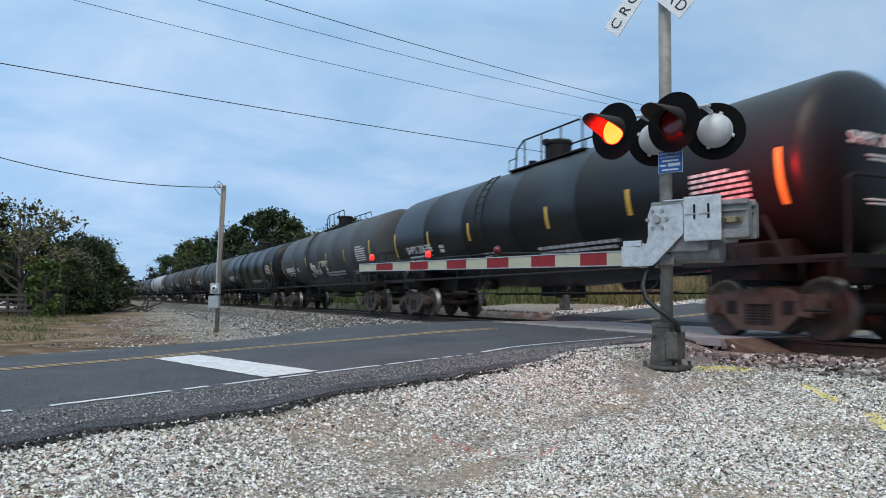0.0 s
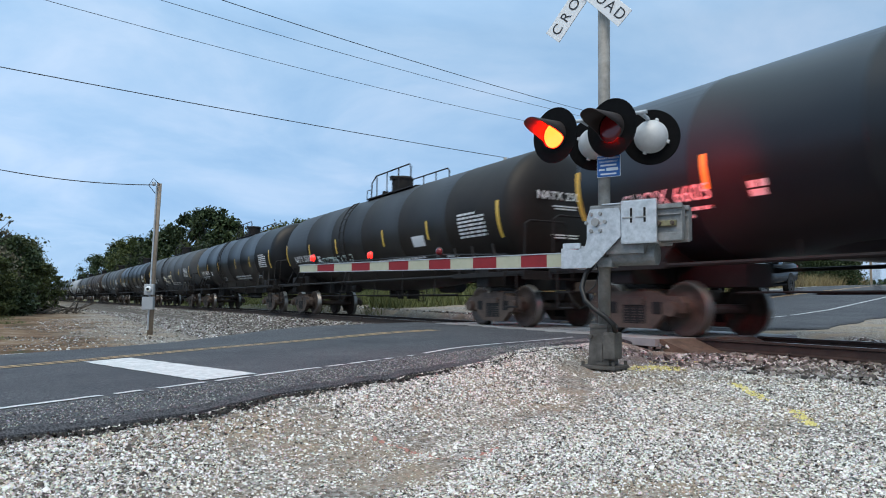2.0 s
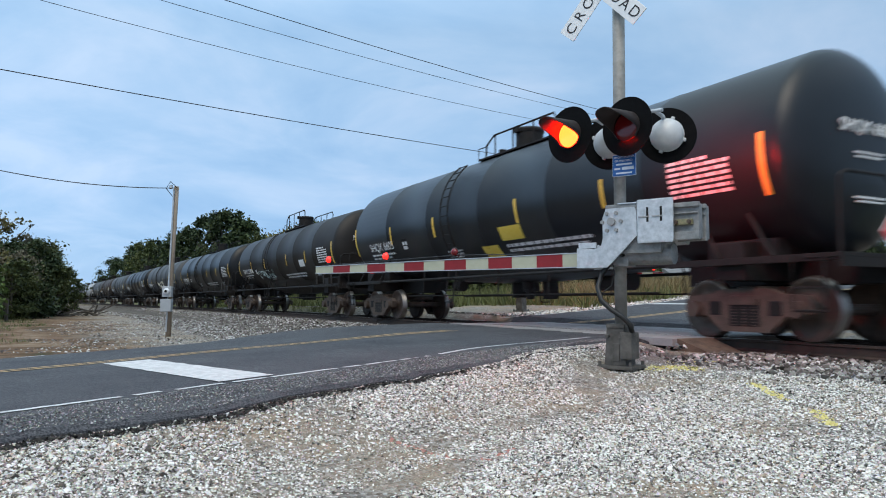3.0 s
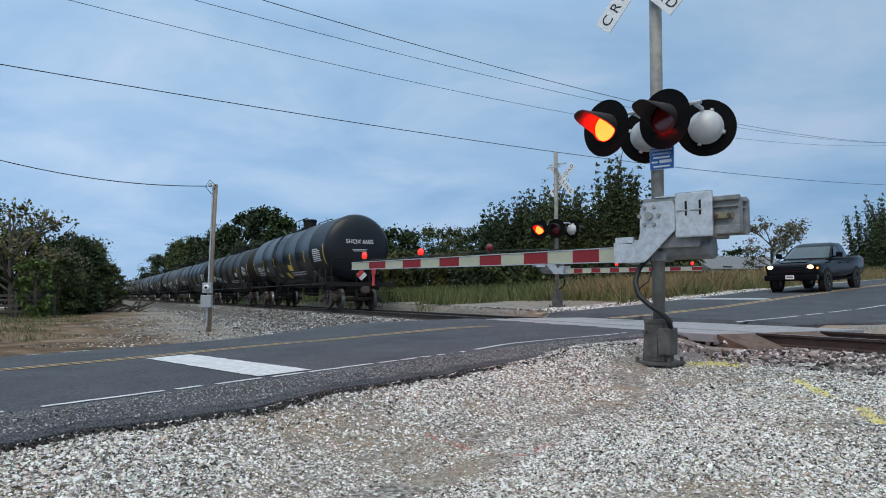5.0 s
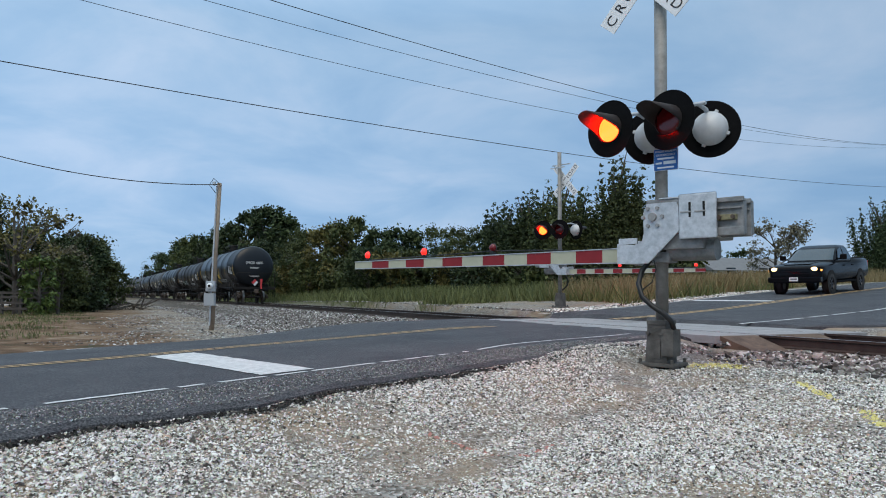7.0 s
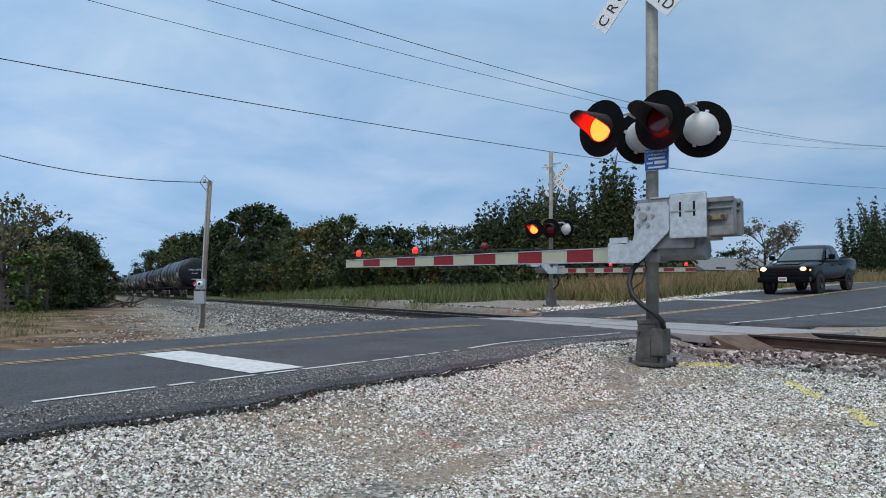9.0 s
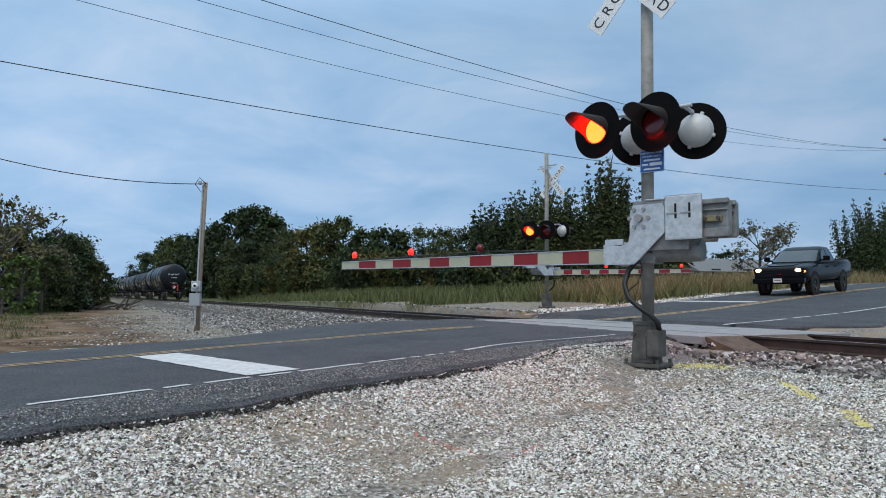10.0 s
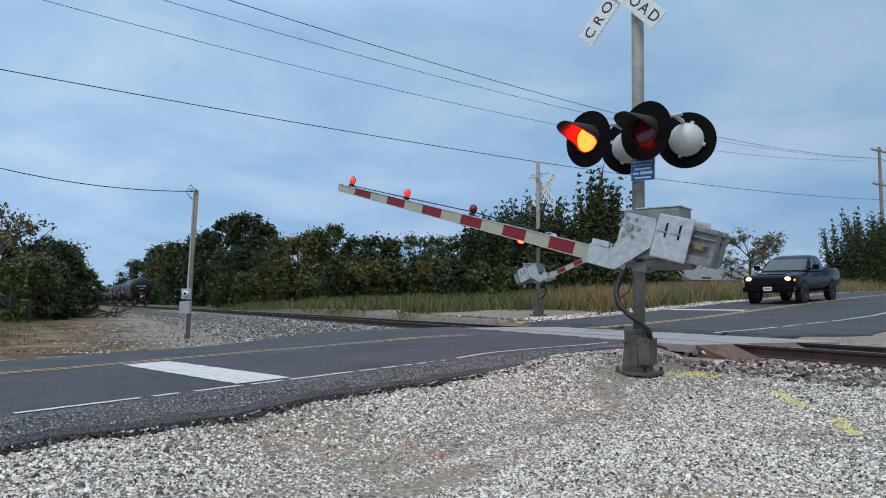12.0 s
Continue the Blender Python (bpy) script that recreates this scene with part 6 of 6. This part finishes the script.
# ---- stones ----
def stone_mat(name, stops):
    m = bpy.data.materials.new(name)
    m.use_nodes = True
    n, l = m.node_tree.nodes, m.node_tree.links
    b = n["Principled BSDF"]
    b.inputs["Roughness"].default_value = 0.9
    b.inputs["Specular IOR Level"].default_value = 0.25
    geo = n.new("ShaderNodeNewGeometry")
    r = n.new("ShaderNodeValToRGB")
    while len(r.color_ramp.elements) < len(stops):
        r.color_ramp.elements.new(0.5)
    for el, (p, c) in zip(r.color_ramp.elements, stops):
        el.position, el.color = p, (*c, 1)
    l.new(geo.outputs["Random Per Island"], r.inputs["Fac"])
    nz = n.new("ShaderNodeTexNoise")
    tc = n.new("ShaderNodeTexCoord")
    nz.inputs["Scale"].default_value = 90
    l.new(tc.outputs["Object"], nz.inputs["Vector"])
    mx = n.new("ShaderNodeMix")
    mx.data_type, mx.blend_type = "RGBA", "OVERLAY"
    mx.inputs["Factor"].default_value = 0.7
    l.new(r.outputs["Color"], mx.inputs[6])
    l.new(nz.outputs["Color"], mx.inputs[7])
    hs = n.new("ShaderNodeHueSaturation")
    hs.inputs["Saturation"].default_value = 0.8
    l.new(mx.outputs[2], hs.inputs["Color"])
    l.new(hs.outputs["Color"], b.inputs["Base Color"])
    return m


CHIP_V = np.array([(-1, -1, -0.7), (1, -1, -0.7), (1, 1, -0.7), (-1, 1, -0.7), (-0.45, 0, 0.85), (0.45, 0, 0.85)], float)
CHIP_LOOP = np.array([0, 1, 5, 4, 2, 3, 4, 5, 1, 2, 5, 3, 0, 4])
CHIP_START = np.array([0, 4, 8, 11])


def stones(name, pos, half, material, label, seed, flat=0.75):
    """Broken chips: a sharp-ridged stone sunk a little at each place."""
    rnd = np.random.default_rng(seed)
    n = len(pos)
    v = CHIP_V[None] * (0.65 + 0.6 * rnd.random((n, 6, 1))) + rnd.normal(size=(n, 6, 3)) * np.array([0.2, 0.25, 0.15])
    v *= (np.asarray(half)[:, None, None]) * np.stack([0.85 + 0.7 * rnd.random(n), 0.7 + 0.5 * rnd.random(n), flat * (0.7 + 0.6 * rnd.random(n))], 1)[:, None, :]
    q = rnd.normal(size=(n, 4)) * np.array([1, 0.2, 0.2, 1])
    q /= np.linalg.norm(q, axis=1)[:, None]
    w, x, y, z = q.T
    R = np.stack([np.stack([1 - 2 * (y * y + z * z), 2 * (x * y - z * w), 2 * (x * z + y * w)], 1), np.stack([2 * (x * y + z * w), 1 - 2 * (x * x + z * z), 2 * (y * z - x * w)], 1), np.stack([2 * (x * z - y * w), 2 * (y * z + x * w), 1 - 2 * (x * x + y * y)], 1)], 1)
    v = np.einsum("nij,nkj->nki", R, v) + np.asarray(pos)[:, None, :]
    me = bpy.data.meshes.new(name)
    me.vertices.add(n * 6)
    me.vertices.foreach_set("co", v.astype(np.float32).ravel())
    me.loops.add(n * 14)
    me.loops.foreach_set("vertex_index", (CHIP_LOOP[None] + (np.arange(n) * 6)[:, None]).ravel().astype(np.int32))
    me.polygons.add(n * 4)
    me.polygons.foreach_set("loop_start", (CHIP_START[None] + (np.arange(n) * 14)[:, None]).ravel().astype(np.int32))
    me.update(calc_edges=True)
    me.materials.append(material)
    return tagged(new(name, me), label, "gravel", kind="stuff")


M_CHIPS = stone_mat("limestone_chips", [(0.0, (0.035, 0.03, 0.026)), (0.17, (0.16, 0.138, 0.12)), (0.36, (0.44, 0.405, 0.36)), (0.62, (0.64, 0.605, 0.555)), (0.88, (0.86, 0.84, 0.8)), (0.92, (0.66, 0.6, 0.5)), (1.0, (0.4, 0.25, 0.15))])
M_BALLAST = stone_mat("track_ballast", [(0.0, (0.04, 0.033, 0.029)), (0.4, (0.13, 0.108, 0.095)), (0.66, (0.24, 0.215, 0.195)), (0.86, (0.42, 0.4, 0.38)), (1.0, (0.6, 0.59, 0.57))])
M_TARCHIPS = stone_mat("tarred_chips", [(0.0, (0.05, 0.05, 0.051)), (0.45, (0.14, 0.14, 0.142)), (0.82, (0.25, 0.25, 0.247)), (1.0, (0.42, 0.41, 0.4))])
rnd = np.random.default_rng(21)
pos, half = [], []
tries = 0
while len(pos) < 185000 and tries < 620000:
    tries += 1
    r = 2.0 * (15 / 2.0) ** rnd.random()
    a = radians(rnd.uniform(-38, 41))
    x, y = r * math.sin(a), r * math.cos(a)
    s, e = road_se(x, y)
    d = track_d(x, y)
    if d < 2.9 or (s < 0 and e < 3.88 - 0.34 * step(-5, -2, s)) or (s >= -3 and d < 3.2 and e < 4.0):
        continue
    if abs(e) < 3.88 - (0.34 * step(-5, -2, s) if s < 0 else 0):
        continue
    bare = noise.noise((x * 0.8, y * 0.8, 2)) + 0.4 * noise.noise((x * 2.2, y * 2.2, 4))
    if bare > 0.05 and rnd.random() < 0.62 * step(0.05, 0.4, bare):
        continue
    hs = (0.0031 + 0.0055 * rnd.random() ** 2.2) * max(1, (r / 3.0)) ** 0.3
    if rnd.random() < 0.012:
        hs *= 1.8
    pos.append((x, y, ground_z(x, y) + hs * 0.35))
    half.append(hs)
stones("gravel", pos, half, M_CHIPS, "pale crushed limestone gravel on the verge", 1)
pos, half = [], []
while len(pos) < 52000:
    if rnd.random() < 0.3:
        u, d = rnd.uniform(-6, 7.3), rnd.uniform(-2.4, 3.3)
    else:
        u, d = 16.4 + 62 * rnd.random() ** 1.6, -2.3 + 8.6 * rnd.random() ** 1.2
    if abs(abs(d) - 0.7525) < 0.1:
        continue
    x, y = on_track(u, d)
    s, e = road_se(x, y)
    if -3.9 < e < 4.0 and s < 40:
        continue
    hs = 0.018 + 0.022 * rnd.random()
    z = ground_z(x, y)
    pos.append((x, y, (max(z, -0.2) if abs(d) < 1.9 else z) + hs * 0.2))
    half.append(hs)
stones("ballast", pos, half, M_BALLAST, "grey-brown track ballast under the rails", 2, flat=0.75)
pos, half = [], []
while len(pos) < 34000:
    s, e = -0.5 - 12 * rnd.random(), rnd.uniform(3.2, 4.2)
    if e > 4.2 - 0.5 * step(-5, -2, s):
        continue
    x, y = on_road(s, e)
    rim = 3.9 - 0.36 * step(-5, -2, s) + 0.16 * noise.noise((s * 0.9, 0, 5)) + 0.1 * noise.noise((s * 3.1, 0, 9))
    z = road_z(s, e) - 0.02 * step(3.4, 3.95, e) if e < rim else max(ground_z(x, y), road_z(s, 3.95) - 0.09)
    hs = 0.0022 + 0.004 * rnd.random() ** 1.6
    pos.append((x, y, z + hs * 0.1))
    half.append(hs)
stones("shoulder_chips", pos, half, M_TARCHIPS, "dark tarred chips along the broken road edge", 3)

# a thin line of near-black crumbs follows the road's uneven edge
pos, half = [], []
while len(pos) < 3800:
    s = -2.5 - 9 * rnd.random()
    e = 3.98 + 0.16 * noise.noise((s * 0.9, 0, 5)) + 0.1 * noise.noise((s * 3.1, 0, 9)) + 0.03 + 0.05 * abs(rnd.normal()) * step(-3, -6, s)
    x, y = on_road(s, e)
    hs = 0.004 + 0.008 * rnd.random()
    pos.append((x, y, max(ground_z(x, y), road_z(s, 3.95) - 0.06) + hs * 0.2))
    half.append(hs)
M_CLOD = stone_mat("dark_clods", [(0.0, (0.012, 0.011, 0.01)), (0.7, (0.03, 0.027, 0.024)), (0.92, (0.08, 0.07, 0.06)), (1.0, (0.3, 0.27, 0.23))])
stones("dark_crumbs", pos, half, M_CLOD, "black crumbs in a line along the road edge", 8)
pos, half = [], []
while len(pos) < 7000:
    s, e = rnd.uniform(2.5, 24), -3.85 - 1.2 * rnd.random()
    x, y = on_road(s, e)
    hs = 0.018 + 0.025 * rnd.random()
    pos.append((x, y, ground_z(x, y) + hs * 0.4))
    half.append(hs)
stones("verge_stones", pos, half, M_CHIPS, "white limestone pieces along the far road edge", 6)
pos, half = [], []
while len(pos) < 6000:
    x, y = rnd.uniform(-17, -3), rnd.uniform(13, 38)
    s, e = road_se(x, y)
    d = track_d(x, y)
    if e > -3.8 or d < 5.5 or d > 10.5 + 2 * noise.noise((x * 0.35, y * 0.35, 8)):
        continue
    hs = 0.01 + 0.022 * rnd.random() ** 2
    pos.append((x, y, ground_z(x, y) + hs * 0.1))
    half.append(hs)
stones("loose_stones", pos, half, M_BALLAST, "loose grey stones scattered on the dirt track", 7)

# spray marks on the gravel
M_SPRAYY = mat("yellow_spray", (0.6, 0.5, 0.1), 0.85, spots=0.3, scale=40, color2=(0.66, 0.6, 0.3))
M_SPRAYR = mat("red_spray", (0.36, 0.12, 0.1), 0.85, spots=0.3, scale=40, color2=(0.45, 0.25, 0.2))


def spray(path, wide, count, material, label):
    pos, half = [], []
    for i in range(count):
        k = rnd.random() * (len(path) - 1)
        a, b = path[int(k)], path[int(k) + 1]
        f = k - int(k)
        x, y = mix(a[0], b[0], f) + rnd.normal() * wide, mix(a[1], b[1], f) + rnd.normal() * wide * 1.2
        hs = 0.006 + 0.007 * rnd.random()
        pos.append((x, y, ground_z(x, y) + hs * 0.5))
        half.append(hs)
    stones("spray_mark", pos, half, material, label, 9)


spray([(2.74, 8.01), (3.18, 8.22), (3.3, 8.0)], 0.09, 260, M_SPRAYY, "yellow spray paint on gravel by the signal")
spray([(3.45, 8.75), (3.96, 9.12)], 0.08, 120, M_SPRAYY, "yellow spray paint on gravel by the rail")
spray([(3.27, 6.54), (3.09, 5.6)], 0.025, 110, M_SPRAYY, "yellow sprayed line on gravel")
spray([(3.02, 5.11), (2.82, 4.55)], 0.025, 90, M_SPRAYY, "yellow sprayed line on gravel")
spray([(-0.11, 4.47), (0.06, 4.35), (0.29, 4.18), (0.51, 4.14), (0.7, 4.4)], 0.008, 60, M_SPRAYR, "faded red sprayed line on gravel")


# ---- motion ----
CAR_PITCH = 18.55
SPEED = 12.15


def car_pose(u):
    a, b = Vector(on_track(u - BOGIE)), Vector(on_track(u + BOGIE))
    m, d = (a + b) / 2, b - a
    return pose(m.x, m.y, 0, 0, 0, math.degrees(math.atan2(d.y, d.x)))


def last_car_u(t):
    return 16.7 + SPEED * (t - 3.2)


ARM_RISE = [(0.0, 0.0), (5.0, 0.0), (10.6, 0.0), (10.75, 2.2), (10.9, 4.5), (11.2, 7.2), (11.5, 10.5), (11.8, 13.5), (12.0, 15.6)]


def motions():
    for i, c in enumerate(cars):
        walk(c, [(k * 0.5, car_pose(last_car_u(k * 0.5) + i * CAR_PITCH)) for k in range(25)])
    for arm, gain in ((near_arm, 1.0), (far_arm, 1.3)):
        walk(arm, [(t, pose(*PIVOT, 0, a * gain - 0.6, 0)) for t, a in ARM_RISE])
    # each lens flips over twice a second: lit face out, dark face out
    for disc, group, m in flashers:
        rows = []
        out = 0.0 if group == 0 else 180.0
        rows.append((0.0, m @ pose(0, 0, 0, 0, out, 0)))
        for k in range(24):
            t = round((0.2667 if k % 2 == 0 else 0.7667) * FPS) / FPS + k // 2
            for j, a in ((-2, 0), (-1, 60), (0, 120), (1, 180)):
                rows.append((t + j / FPS, m @ pose(0, 0, 0, 0, out + a, 0)))
            out += 180.0
        rows.append((12.0, m @ pose(0, 0, 0, 0, out, 0)))
        walk(disc, rows)


motions()
